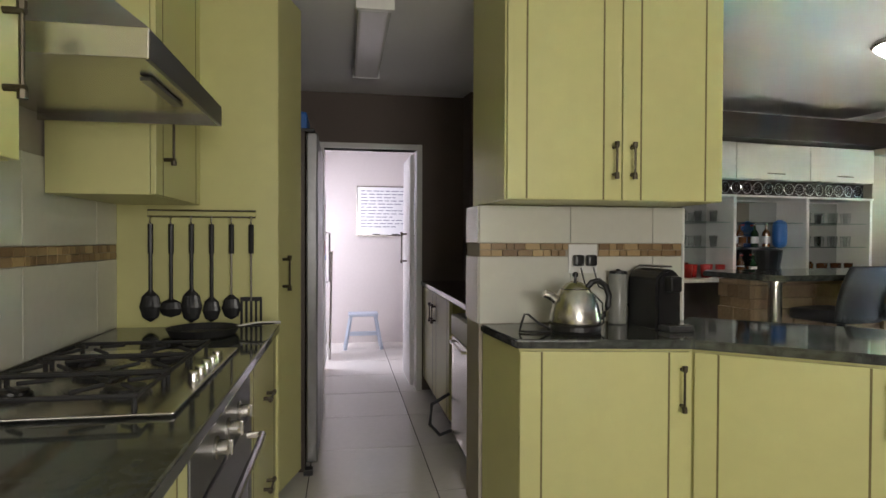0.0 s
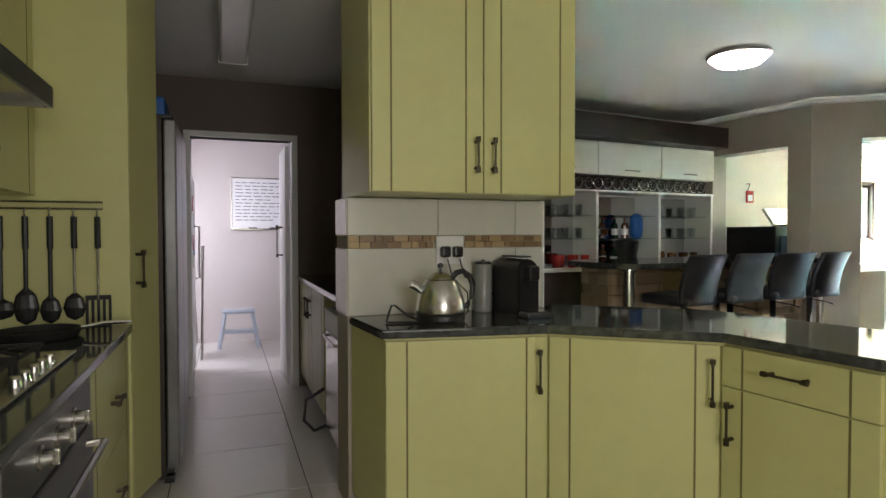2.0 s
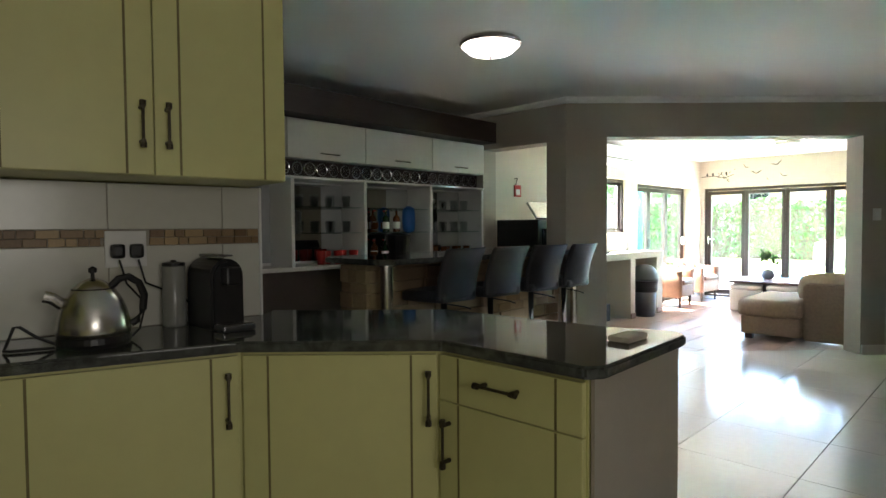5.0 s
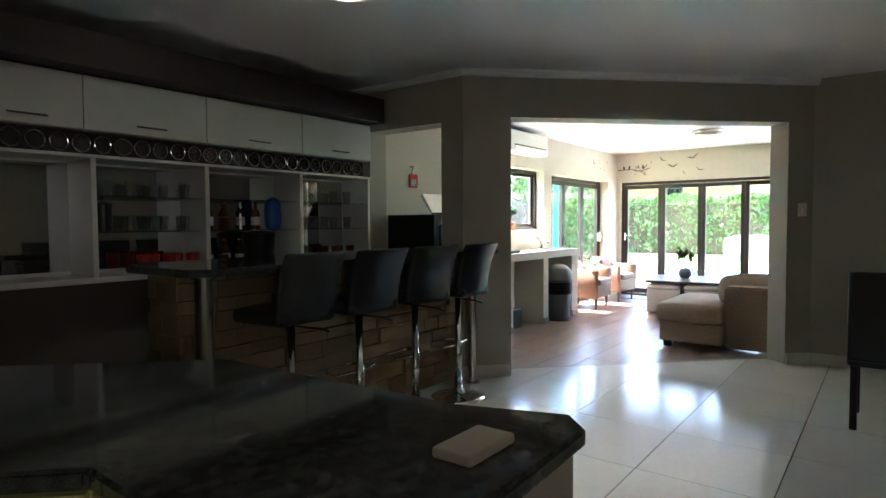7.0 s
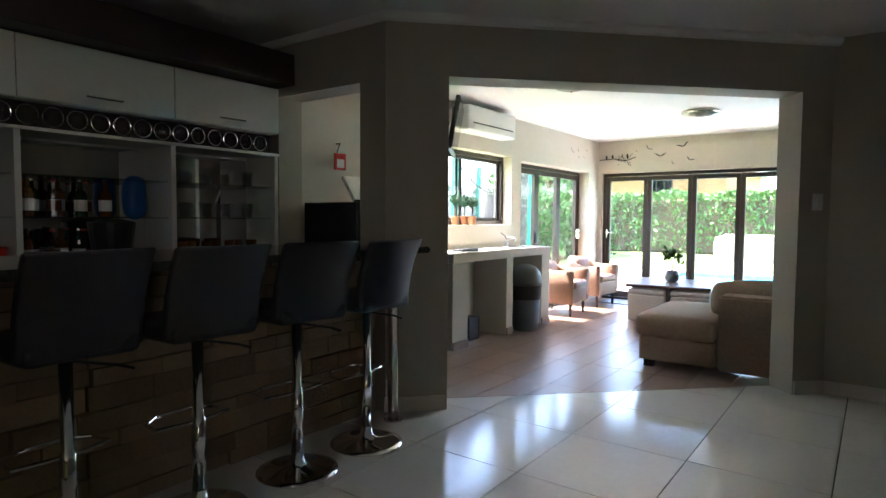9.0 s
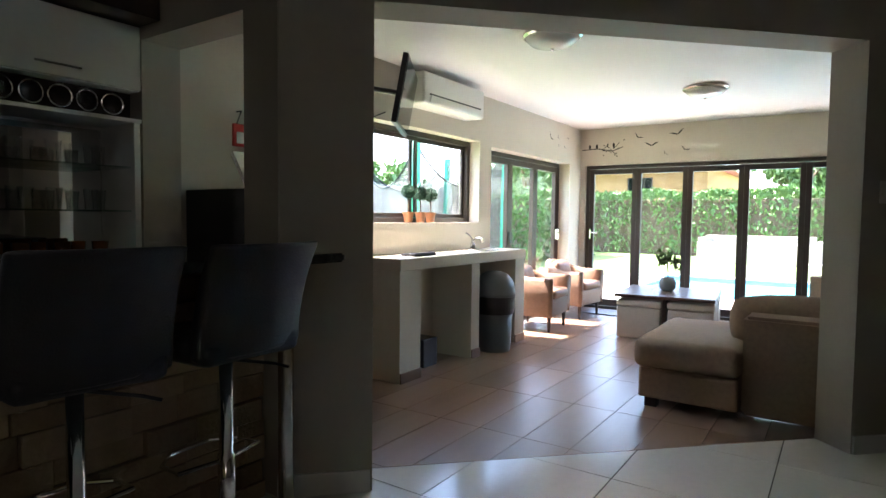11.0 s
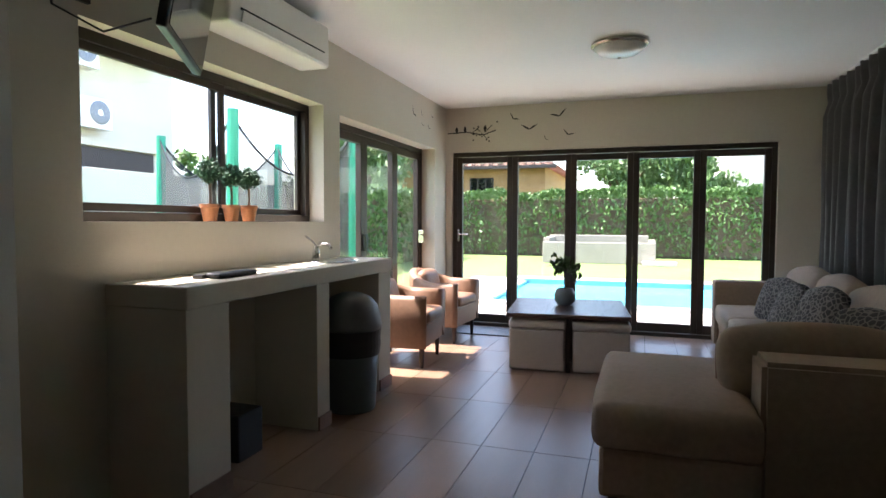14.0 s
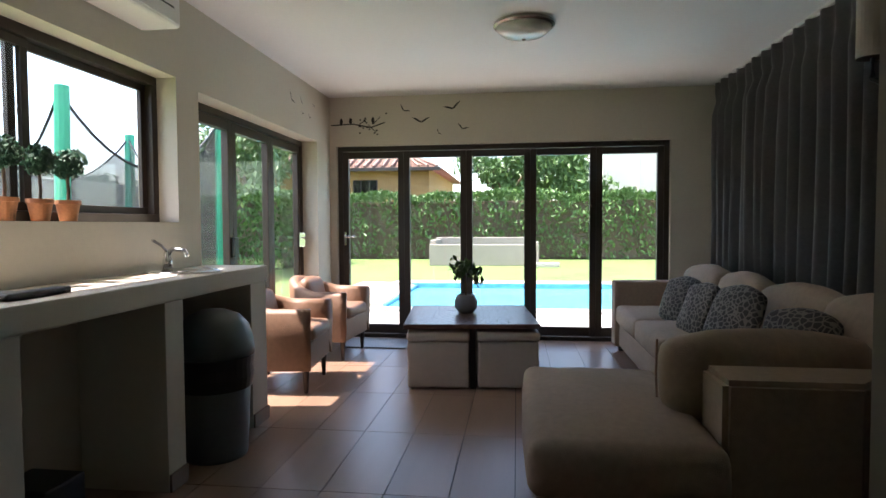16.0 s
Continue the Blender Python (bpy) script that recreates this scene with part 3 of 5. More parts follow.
hi = [bm.verts.new(c) for c in ((-1.17, 2.1, 2.1), (-0.9, 2.1, 2.1), (-0.9, 2.44, 2.1), (-1.17, 2.44, 2.1))]
for i in range(4):
    bm.faces.new((lo[i], lo[(i + 1) % 4], hi[(i + 1) % 4], hi[i]))
bm.faces.new(hi), bm.faces.new(lo[::-1])
part("canopy", bm, STEEL, hd)
part("flue", box(-1.17, -0.91, 2.11, 2.43, 2.1, CZ - 0.004, 0.003), STEEL, hd)

# wall cabinets beside the hood
for v0, v1, lab in ((0.6, 1.8, "cream wall cabinet with a bar handle"), (2.72, 3.395, "cream wall cabinet beside the hood")):
    t = thing("wall_cabinet", lab, "cabinet", (-1.0, (v0 + v1) / 2, 1.49), KF)
    part("body", box(-1.17, -0.82, v0, v1, 1.49, CZ - 0.01, 0.002), CREAM, t)
    d = shaker(v0, v1, 1.49, CZ - 0.015, t, front("u", -0.818, 1))
    hv = v1 - 0.06 if v0 < 2 else v0 + 0.1
    handle("handle", (-0.798, hv, 1.62), (-0.798, hv, 1.8), (0.035, 0, 0), d)
t = thing("larder_cabinet", "tall cream larder cabinet beside the worktop", "cabinet", (-0.8, 3.57, 0), KF)
part("side_panel", box(-1.178, -0.437, 3.402, 3.425, 0.0, CZ - 0.006, 0.002), CREAM, t)
part("body", box(-1.178, -0.46, 3.425, 3.745, 0.0, CZ - 0.006), CREAM, t)
d = part("door", slab([(-0.437, 3.43), (-0.35, 3.735), (-0.371, 3.741), (-0.458, 3.436)], 0.06, CZ - 0.02, 0.003), CREAM, t, "cream door standing slightly ajar")
handle("handle", (-0.422, 3.48, 1.08), (-0.422, 3.48, 1.24), (0.034, -0.01, 0), d)

rk = thing("utensil_rack", "wall rail with six hanging black kitchen utensils", "rack", (-0.8, 3.39, 1.45), KF)
part("rail", tube([(-1.03, 3.38, 1.465), (-0.54, 3.38, 1.465), (-0.54, 3.38, 1.435), (-1.03, 3.38, 1.435)], 0.005, closed=True), STEEL, rk)
HEADS = [("slotted_spoon", 0.05, 0.075), ("ladle", 0.055, 0.045), ("serving_spoon", 0.05, 0.08), ("pasta_server", 0.042, 0.06), ("spoon", 0.045, 0.06), ("slotted_turner", 0.05, 0.07)]
for i, (nm, w, h) in enumerate(HEADS):
    u = -1.015 + i * 0.091
    L = 0.37 + 0.03 * (i % 2) + 0.02 * (i == 4)
    ut = thing(nm, "black nylon " + nm.replace("_", " ") + " hanging from the rail", "utensil", (u, 3.37, 1.43), KF, "hanging utensils")
    part("hook", tube([(u, 3.37, 1.44), (u, 3.362, 1.41), (u, 3.37, 1.395)], 0.004), STEEL, ut)
    part("grip", tube([(u, 3.37, 1.4), (u, 3.37, 1.36), (u, 3.37, 1.26)], 0.0125), BLACK, ut)
    part("shaft", tube([(u, 3.37, 1.26), (u, 3.37, 1.43 - L)], 0.006 if i > 3 else 0.009), STEEL if i > 3 else BLACK, ut)
    if nm == "slotted_turner":
        bm = bmesh.new()
        for k in range(5):
            box(u - w + k * 0.0225, u - w + k * 0.0225 + 0.011, 3.366, 3.372, 1.43 - L - 0.12, 1.43 - L + 0.01, 0, bm)
        box(u - w, u + w, 3.3655, 3.3725, 1.43 - L - 0.135, 1.43 - L - 0.115, 0, bm), box(u - w, u + w, 3.3655, 3.3725, 1.43 - L, 1.43 - L + 0.02, 0, bm)
    else:
        bm = lathe([(0.004, -h), (w * 0.7, -h * 0.75), (w, -0.1 * h), (w * 0.75, h * 0.6), (0.008, h)], (0, 0, 0), 16)
        bmesh.ops.scale(bm, vec=(1, 0.3, 1), verts=bm.verts)
        bmesh.ops.translate(bm, vec=(u, 3.368, 1.43 - L - h * 0.6), verts=bm.verts)
    part("head", bm, BLACK, ut)

fg = thing("refrigerator", "tall silver-grey refrigerator in the passage", "refrigerator", (-0.7, 4.15, 0), KF)
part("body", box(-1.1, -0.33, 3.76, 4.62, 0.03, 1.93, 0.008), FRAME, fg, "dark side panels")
part("door", box(-0.325, -0.262, 3.765, 4.19, 0.08, 1.925, 0.01), DSTEEL, fg)
part("door", box(-0.325, -0.262, 4.195, 4.615, 0.08, 1.925, 0.01), DSTEEL, fg)
part("foot", box(-0.34, -0.29, 3.78, 3.84, 0.0, 0.035, 0.004), BLACK, fg)
part("hinge_cover", box(-0.36, -0.28, 3.78, 3.88, 1.93, 1.95, 0.005), BLACK, fg)
solo("storage_tub", box(-0.55, -0.33, 3.95, 4.25, 1.931, 2.08, 0.02), BLUE, "blue plastic tub on top of the refrigerator", "tub", (-0.45, 4.1, 1.931), KF)

# passage right: dishwasher and sink units
dw = thing("dishwasher", "silver dishwasher under the passage worktop", "dishwasher", (0.88, 3.85, 0), KF)
part("body", box(0.6, 1.2, 3.5, 4.13, 0.02, 0.86, 0.004), DSTEEL, dw)
part("door", box(0.565, 0.6, 3.51, 4.12, 0.1, 0.72, 0.008), STEEL, dw)
part("control_panel", box(0.56, 0.6, 3.51, 4.12, 0.73, 0.858, 0.008), WHITE, dw)
part("handle", tube([(0.56, 3.6, 0.7), (0.535, 3.62, 0.7), (0.535, 4.0, 0.7), (0.56, 4.02, 0.7)], 0.009), STEEL, dw)
part("hose", tube([(0.6, 4.16, 0.1), (0.5, 4.18, 0.06), (0.44, 4.22, 0.12), (0.46, 4.26, 0.24), (0.58, 4.28, 0.3)], 0.012), BLACK, dw, "grey drain hose")
sk = thing("sink_cabinet", "cream sink cabinet in the passage", "cabinet", (0.88, 4.9, 0), KF)
part("body", box(0.6, 1.27, 4.28, 5.57, 0.1, 0.93), CREAM, sk)
part("plinth", box(0.64, 1.27, 4.28, 5.57, 0, 0.098), DARKWOOD, sk)
for a, b, hv in ((4.28, 4.93, 4.87), (4.93, 5.57, 5.0)):
    d = shaker(a, b, 0.12, 0.92, sk, front("u", 0.598, -1))
    handle("handle", (0.577, hv, 0.7), (0.577, hv, 0.83), (-0.03, 0, 0), d)
solo("passage_worktop", box(0.555, 1.278, 3.47, 5.575, 0.934, 0.97, 0.005), GRANITE, "black granite worktop in the passage", "worktop", (0.9, 4.5, 0.934), KF)

# door into the laundry
dr = thing("door_1", "white door frame with a door standing open", "door", (0.1, 5.64, 0), KF, kind="structure")
for u0, u1, z0, z1 in ((-0.335, -0.285, 0, 2.17), (0.515, 0.565, 0, 2.17), (-0.285, 0.515, 2.12, 2.17)):
    part("door_frame", box(u0, u1, 5.565, 5.72, z0, z1, 0.004), WHITE, dr)
lf = part("door_leaf", box(0.475, 0.513, 5.73, 6.33, 0.01, 2.1, 0.004), WHITE, dr, "white open door leaf")
handle("door_handle", (0.474, 6.0, 1.12), (0.474, 6.0, 1.4), (-0.05, 0, 0), lf)
wb = thing("whiteboard", "whiteboard with rows of handwriting on the laundry wall", "whiteboard", (0.45, 8.08, 1.65), KF)
part("board", box(0.06, 0.84, 8.078, 8.096, 1.40, 2.02, 0.003), BOARD, wb)
part("frame", box(0.048, 0.852, 8.07, 8.09, 2.015, 2.03, 0.002), STEEL, wb)
part("frame", box(0.048, 0.06, 8.07, 8.09, 1.39, 2.015, 0.002), STEEL, wb)
part("pen_tray", box(0.048, 0.852, 8.045, 8.09, 1.385, 1.398, 0.002), STEEL, wb)
rnd = random.Random(3)
for i in range(12):
    u = 0.10
    while u < 0.76 - 0.25 * (i % 3 == 2):
        w = rnd.uniform(0.04, 0.1)
        part("writing", box(u, u + w, 8.0755, 8.0775, 1.96 - i * 0.042, 1.971 - i * 0.042), INK, wb, "grey handwriting" if u == 0.10 else "")
        u += w + rnd.uniform(0.012, 0.03)
for u in (0.25, 0.5, 0.68):
    part("marker", box(u, u + 0.1, 8.05, 8.064, 1.399, 1.412, 0.004), BLACK, wb)
st = thing("step_stool", "pale plastic step stool on the laundry floor", "stool", (0.02, 7.7, 0), KF @ Matrix.Translation((0.11, 0, 0)))
part("top", box(-0.17, 0.19, 7.6, 7.82, 0.4, 0.44, 0.015), POLY, st)
for sx in (-1, 1):
    for sy in (-1, 1):
        part("leg", tube([(0.01 + sx * 0.15, 7.71 + sy * 0.08, 0.4), (0.01 + sx * 0.22, 7.71 + sy * 0.12, 0.0)], 0.024, seg=6), POLY, st)
    part("brace", box(0.01 + sx * 0.185 - 0.012, 0.01 + sx * 0.185 + 0.012, 7.62, 7.8, 0.17, 0.21, 0.004), POLY, st)
part("brace", box(-0.16, 0.18, 7.6, 7.62, 0.17, 0.22, 0.004), POLY, st)
f2 = thing("upright_freezer", "white upright freezer with magnets and notes", "freezer", (-0.75, 6.3, 0), KF)
part("body", box(-1.1, -0.36, 5.95, 6.6, 0.03, 1.85, 0.01), WHITE, f2)
part("door", box(-0.355, -0.3, 5.955, 6.595, 0.06, 1.84, 0.012), WHITE, f2)
part("handle", tube([(-0.3, 6.52, 0.9), (-0.26, 6.52, 0.9), (-0.26, 6.52, 1.4), (-0.3, 6.52, 1.4)], 0.01), STEEL, f2)
for k, (v, z, m) in enumerate(((6.1, 1.6, RED), (6.25, 1.45, BOARD), (6.4, 1.62, BOARD), (6.2, 1.25, RED), (6.35, 1.2, BLUE), (6.1, 1.1, BOARD))):
    part("note", box(-0.3, -0.294, v - 0.05, v + 0.05, z - 0.07, z + 0.07), m, f2, "small paper note")
ib = thing("ironing_board", "folded ironing board leaning in the laundry", "ironing board", (-0.3, 7.2, 0), KF)
part("board", turned(box(-0.34, -0.3, 7.0, 7.35, 0.15, 1.45, 0.015), (-0.3, 7.2, 0), ry=-3), PALECLOTH, ib)
for v in (7.05, 7.3):
    part("leg", tube([(-0.27, v, 0.0), (-0.25, 7.36 - (v - 7.05), 1.2)], 0.012), STEEL, ib)

# corner island
isl = thing("island_unit", "cream kitchen island with angled grooved doors and bar handles", "kitchen island", (1.6, 2.3, 0))
P1, P2, P3, P4, P5 = (0.885, 2.60), (1.565, 2.395), (2.045, 1.90), (2.04, 1.305), (2.76, 1.33)
q1, q2 = kw(0.52, 3.135), kw(1.56, 3.135)
top = [P1, P2, P3, (P4[0], P4[1] + 0.04), (P4[0] + 0.05, P4[1]), (P5[0] - 0.06, P5[1]), (P5[0], P5[1] + 0.06), (2.68, 1.62), (2.62, 2.42), (2.05, 3.02), (q2.x, q2.y), (q1.x, q1.y)]
INSET = 0.035
body = [(0.915, 2.635), (1.59, 2.43), (2.08, 1.925), (2.08, 1.355), (2.70, 1.378), (2.62, 1.65), (2.55, 2.4), (2.0, 2.95), (q2.x - 0.02, q2.y - 0.01), (q1.x + 0.01, q1.y - 0.01)]
part("body", slab(body, 0.09, 0.888), CREAM, isl)
part("end_panel", slab([(2.085, 1.338), (2.71, 1.363), (2.71, 1.375), (2.085, 1.350)], 0.0, 0.888), TAUPE, isl, "taupe plastered end panel")
part("plinth", slab([(x * 0.985 + 0.03, y * 0.985 + 0.035) for x, y in body], 0.0, 0.089), DARKWOOD, isl)


def face_fronts(p, q, fronts):
    """Door fronts along the line p to q; each is (from, to, z0, z1, handle)."""
    p, q = Vector((*p, 0)), Vector((*q, 0))
    d = (q - p).normalized()
    n = Vector((d.y, -d.x, 0))
    ang = math.atan2(d.y, d.x)
    base = BASE[isl.name]

    def put(a, b, o0, o1, z0, z1, bevel):
        bm = box(a, b, -o1, -o0, z0, z1, bevel)
        bmesh.ops.rotate(bm, cent=(0, 0, 0), matrix=Matrix.Rotation(ang, 3, "Z"), verts=bm.verts)
        bmesh.ops.translate(bm, vec=p, verts=bm.verts)
        return bm
    for a, b, z0, z1, hnd in fronts:
        dd = shaker(a, b, z0, z1, isl, put, drawer=z0 > 0.6, rail=0.09 if b - a > 0.3 else 0.02)
        if hnd:
            (a1, h1), (a2, h2) = hnd
            handle("handle", p + d * a1 + n * 0.021 + Vector((0, 0, h1)), p + d * a2 + n * 0.021 + Vector((0, 0, h2)), n * 0.035, dd)


L1 = math.hypot(1.59 - 0.915, 2.43 - 2.635)
face_fronts(body[0], body[1], [(0.0, L1 - 0.01, 0.1, 0.88, ((L1 - 0.05, 0.65), (L1 - 0.05, 0.82)))])
L2 = math.hypot(2.08 - 1.59, 1.925 - 2.43)
face_fronts(body[1], body[2], [(0.01, L2 - 0.02, 0.1, 0.88, ((L2 - 0.05, 0.65), (L2 - 0.05, 0.82)))])
L3 = 0.565
face_fronts(body[2], body[3], [(0.0, L3, 0.72, 0.88, ((0.2, 0.81), (0.35, 0.81))), (0.0, L3, 0.1, 0.72, ((0.05, 0.51), (0.05, 0.66)))])
solo("island_worktop", slab(top, 0.892, 0.93, 0.008), GRANITE, "polished black granite island worktop", "worktop", (1.6, 2.3, 0.892))

uc = thing("double_wall_cabinet", "cream double wall cabinet above the partition", "cabinet", (1.05, 3.0, 1.5), KF)
part("body", box(0.545, 1.545, 2.81, 3.42, 1.5, CZ - 0.004, 0.002), CREAM, uc)
for a, b, hu in ((0.55, 1.062, 1.022), (1.064, 1.54, 1.104)):
    d = shaker(a, b, 1.5, CZ - 0.012, uc, front("v", 2.808, -1))
    handle("handle", (hu, 2.787, 1.6), (hu, 2.787, 1.74), (0, -0.035, 0), d)

kt = thing("kettle", "brushed steel cordless kettle on its base", "kettle", (0.0, 0.0, 0.0))
part("base", lathe([(0.1, 0), (0.104, 0.012), (0.1, 0.03)], seg=36), BLACK, kt, smooth=False)
part("body", lathe([(0.1, 0.03), (0.103, 0.045), (0.1, 0.075), (0.092, 0.11), (0.078, 0.145), (0.058, 0.175), (0.034, 0.196), (0.012, 0.206)], seg=40), STEEL, kt, "brushed steel dome", True)
part("lid_seam", lathe([(0.0605, 0.173), (0.0595, 0.176)], seg=36, cap=False), BLACK, kt)
part("lid_knob", lathe([(0.006, 0.205), (0.005, 0.22), (0.012, 0.224), (0.012, 0.236), (0.004, 0.242)], seg=16), BLACK, kt)
part("spout", tube([(-0.075, 0, 0.125), (-0.105, 0, 0.15), (-0.128, 0, 0.158)], 0.018, seg=14), STEEL, kt)
part("handle", tube([(0.05, 0, 0.178), (0.07, 0, 0.2), (0.098, 0, 0.206), (0.128, 0, 0.185), (0.142, 0, 0.145), (0.138, 0, 0.1), (0.12, 0, 0.065), (0.102, 0, 0.055)], 0.012, seg=10), BLACK, kt, "black curved handle")
kt.matrix_world = pose(1.215, 2.715, 0.9305, 0, 0, -10) @ Matrix.Scale(1.08, 4)
for u0, x1, y1 in ((0.995, 1.33, 2.72), (1.06, 1.62, 2.905)):
    p0, pm = kw(u0, 3.07, 1.2), kw(u0 + 0.02, 3.07, 1.1)
    solo("power_cord", tube([tuple(p0), (pm.x, pm.y - 0.01, 1.11), ((pm.x + x1) / 2 + 0.06, (pm.y + y1) / 2, 1.04), (x1 + 0.03, y1, 0.965), (x1, y1, 0.938)], 0.004), BLACK, "black appliance cord running up to the socket", "cord", (x1, y1, 0.932))
solo("cord_loop", tube([(1.12, 2.74, 0.936), (1.06, 2.76, 0.97), (1.02, 2.775, 1.005), (1.005, 2.78, 1.005), (0.985, 2.775, 0.955), (0.975, 2.765, 0.936), (0.99, 2.74, 0.936), (1.1, 2.71, 0.936)], 0.005), BLACK, "black coiled cord on the worktop", "cord", (1.2, 2.82, 0.931))
cm = thing("coffee_machine", "black capsule coffee machine with a grey water tank", "coffee machine", (1.650, 2.80, 0.9305))
bm = bmesh.new()
arch = [(-0.066, 0.0), (0.066, 0.0)] + [(0.066 * math.cos(k * math.pi / 14), 0.2 + 0.07 * math.sin(k * math.pi / 14)) for k in range(15)]
rear, fore = ([bm.verts.new((1.665 + x, y, 0.9305 + z)) for x, z in arch] for y in (2.90, 2.67))
for i in range(len(arch)):
    bm.faces.new((rear[i], rear[(i + 1) % len(arch)], fore[(i + 1) % len(arch)], fore[i]))
bm.faces.new(rear), bm.faces.new(fore[::-1])
bmesh.ops.recalc_face_normals(bm, faces=bm.faces)
bmesh.ops.bevel(bm, geom=[e for e in bm.edges if abs(e.verts[0].co.y - e.verts[1].co.y) < 1e-5], offset=0.012, segments=2, affect="EDGES")
part("body", bm, BLACK, cm, "glossy black arched housing")
part("nozzle", box(1.635, 1.695, 2.62, 2.675, 1.1, 1.17, 0.01), BLACK, cm)
part("drip_tray", box(1.6, 1.73, 2.58, 2.665, 0.9305, 0.955, 0.008), DSTEEL, cm)
part("grid", box(1.61, 1.72, 2.59, 2.66, 0.956, 0.959), STEEL, cm)
part("lever", box(1.635, 1.695, 2.69, 2.86, 1.207, 1.215, 0.003), DSTEEL, cm)
part("water_tank", lathe([(0.042, 0), (0.044, 0.01), (0.044, 0.235), (0.04, 0.24)], (1.55, 2.90, 0.9305), 24), TANK, cm, "grey plastic water tank", True)
part("tank_lid", lathe([(0.044, 0.241), (0.042, 0.252), (0.012, 0.256), (0.008, 0.262)], (1.55, 2.90, 0.9305), 24), BLACK, cm)
sc = thing("wall_socket", "white double socket with two black plugs", "socket", (1.03, 3.13, 1.24), KF)
part("plate", box(0.955, 1.1, 3.118, 3.131, 1.17, 1.31, 0.003), WHITE, sc)
for u in (0.995, 1.06):
    part("plug", box(u - 0.024, u + 0.024, 3.075, 3.117, 1.205, 1.26, 0.012), BLACK, sc, "black plug")
# Small flat pale block near the island's end.
solo("pale_block", box(2.41, 2.55, 1.40, 1.48, 0.931, 0.95, 0.006), PALECLOTH, "small flat pale block on the island worktop", "tray", (2.48, 1.44, 0.931))

# ---- bar ----
bar = thing("bar_counter", "bar counter faced with rough stone ledges under a black top", "bar", (4.45, 4.0, 0))
part("core", box(3.29, 5.69, 3.86, 4.14, 0.0, 1.055), BROWN, bar)
part("top", slab([(3.15, 3.62), (3.25, 3.52), (5.86, 3.49), (5.7, 3.73), (5.69, 4.35), (3.3, 4.35), (3.15, 4.2)], 1.06, 1.1, 0.008), GRANITE, bar, "polished black granite top")
part("post", lathe([(0.075, 0), (0.075, 0.012), (0.045, 0.014), (0.045, 1.045), (0.07, 1.047), (0.07, 1.059)], (3.29, 3.66, 0), 24), STEEL, bar, "steel post")
part("post", lathe([(0.06, 0), (0.06, 0.012), (0.032, 0.014), (0.032, 1.045), (0.06, 1.047), (0.06, 1.059)], (5.62, 3.6, 0), 24), STEEL, bar, "steel post")


def bar_stool():
    s = thing("bar_stool", "black leather bar stool on a chrome gas-lift column", "bar stool", (0, 0, 0), group="stools along the bar")
    part("base", lathe([(0.205, 0), (0.205, 0.006), (0.17, 0.016), (0.06, 0.034), (0.034, 0.06), (0.03, 0.1)], seg=36), CHROME, s, "round chrome foot plate", True)
    part("column", lathe([(0.03, 0.1), (0.03, 0.42), (0.024, 0.425), (0.024, 0.78)], seg=20), CHROME, s, "chrome column", True)
    part("footrest", tube([(-0.17, 0.03, 0.4), (-0.16, 0.13, 0.4), (-0.08, 0.2, 0.4), (0.08, 0.2, 0.4), (0.16, 0.13, 0.4), (0.17, 0.03, 0.4), (0.0, -0.0, 0.4)], 0.008, closed=True), CHROME, s, "chrome foot ring")
    part("lever", tube([(0.02, 0, 0.75), (0.15, -0.08, 0.72), (0.2, -0.1, 0.7)], 0.006), BLACK, s)
    part("seat", cushion(-0.2, 0.2, -0.16, 0.25, 0.78, 0.86, 0.012, 0.035), LEATHER, s, "black leather seat", True)
    bm = box(-0.22, 0.22, -0.02, 0.02, 0.0, 0.37, 0.018, seg=3)
    bmesh.ops.subdivide_edges(bm, edges=[e for e in bm.edges if e.calc_length() > 0.12], cuts=6, use_grid_fill=True)
    for v in bm.verts:
        v.co.y += -0.16 - 0.10 * (v.co.z / 0.37) ** 2 + 0.9 * v.co.x ** 2
        v.co.z += 0.80
    part("backrest", bm, LEATHER, s, "curved black leather backrest", True)
    return s


bs = bar_stool()
for i, (x, y, a) in enumerate(((5.24, 3.47, 4), (4.76, 3.49, -3), (4.23, 3.50, 2), (3.73, 3.53, 5))):
    copy_thing(bs, pose(x, y, 0, 0, 0, a)) if i else None
bs.matrix_world = pose(5.24, 3.47, 0, 0, 0, 4)

# back unit of the bar
bu = thing("bar_unit", "white bar display unit with glass shelves and mirrored back", "display unit", (4.4, 5.0, 0.96))
part("back_panel", box(2.6, 5.68, 5.16, 5.195, 0.96, 2.22), WHITE, bu)
part("mirror", box(2.65, 5.64, 5.15, 5.158, 1.02, 1.72), MIRROR, bu, "mirrored back")
for x in (2.62, 3.25, 4.01, 4.86, 5.66):
    part("upright", box(x - 0.016, x + 0.016, 4.8, 5.149, 0.98, 1.735, 0.002), WHITE, bu)
part("bottom_shelf", box(2.6, 5.68, 4.79, 5.149, 0.96, 0.995, 0.002), WHITE, bu)
part("top_rail", box(2.6, 5.68, 4.79, 5.149, 1.735, 1.755, 0.002), WHITE, bu)
part("glass_rack", box(2.6, 5.68, 4.9, 5.149, 1.757, 1.9, 0.002), DARKWOOD, bu, "dark rack for glasses")
part("upper_carcass", box(2.6, 5.68, 4.81, 5.149, 1.902, 2.235, 0.002), WHITE, bu)
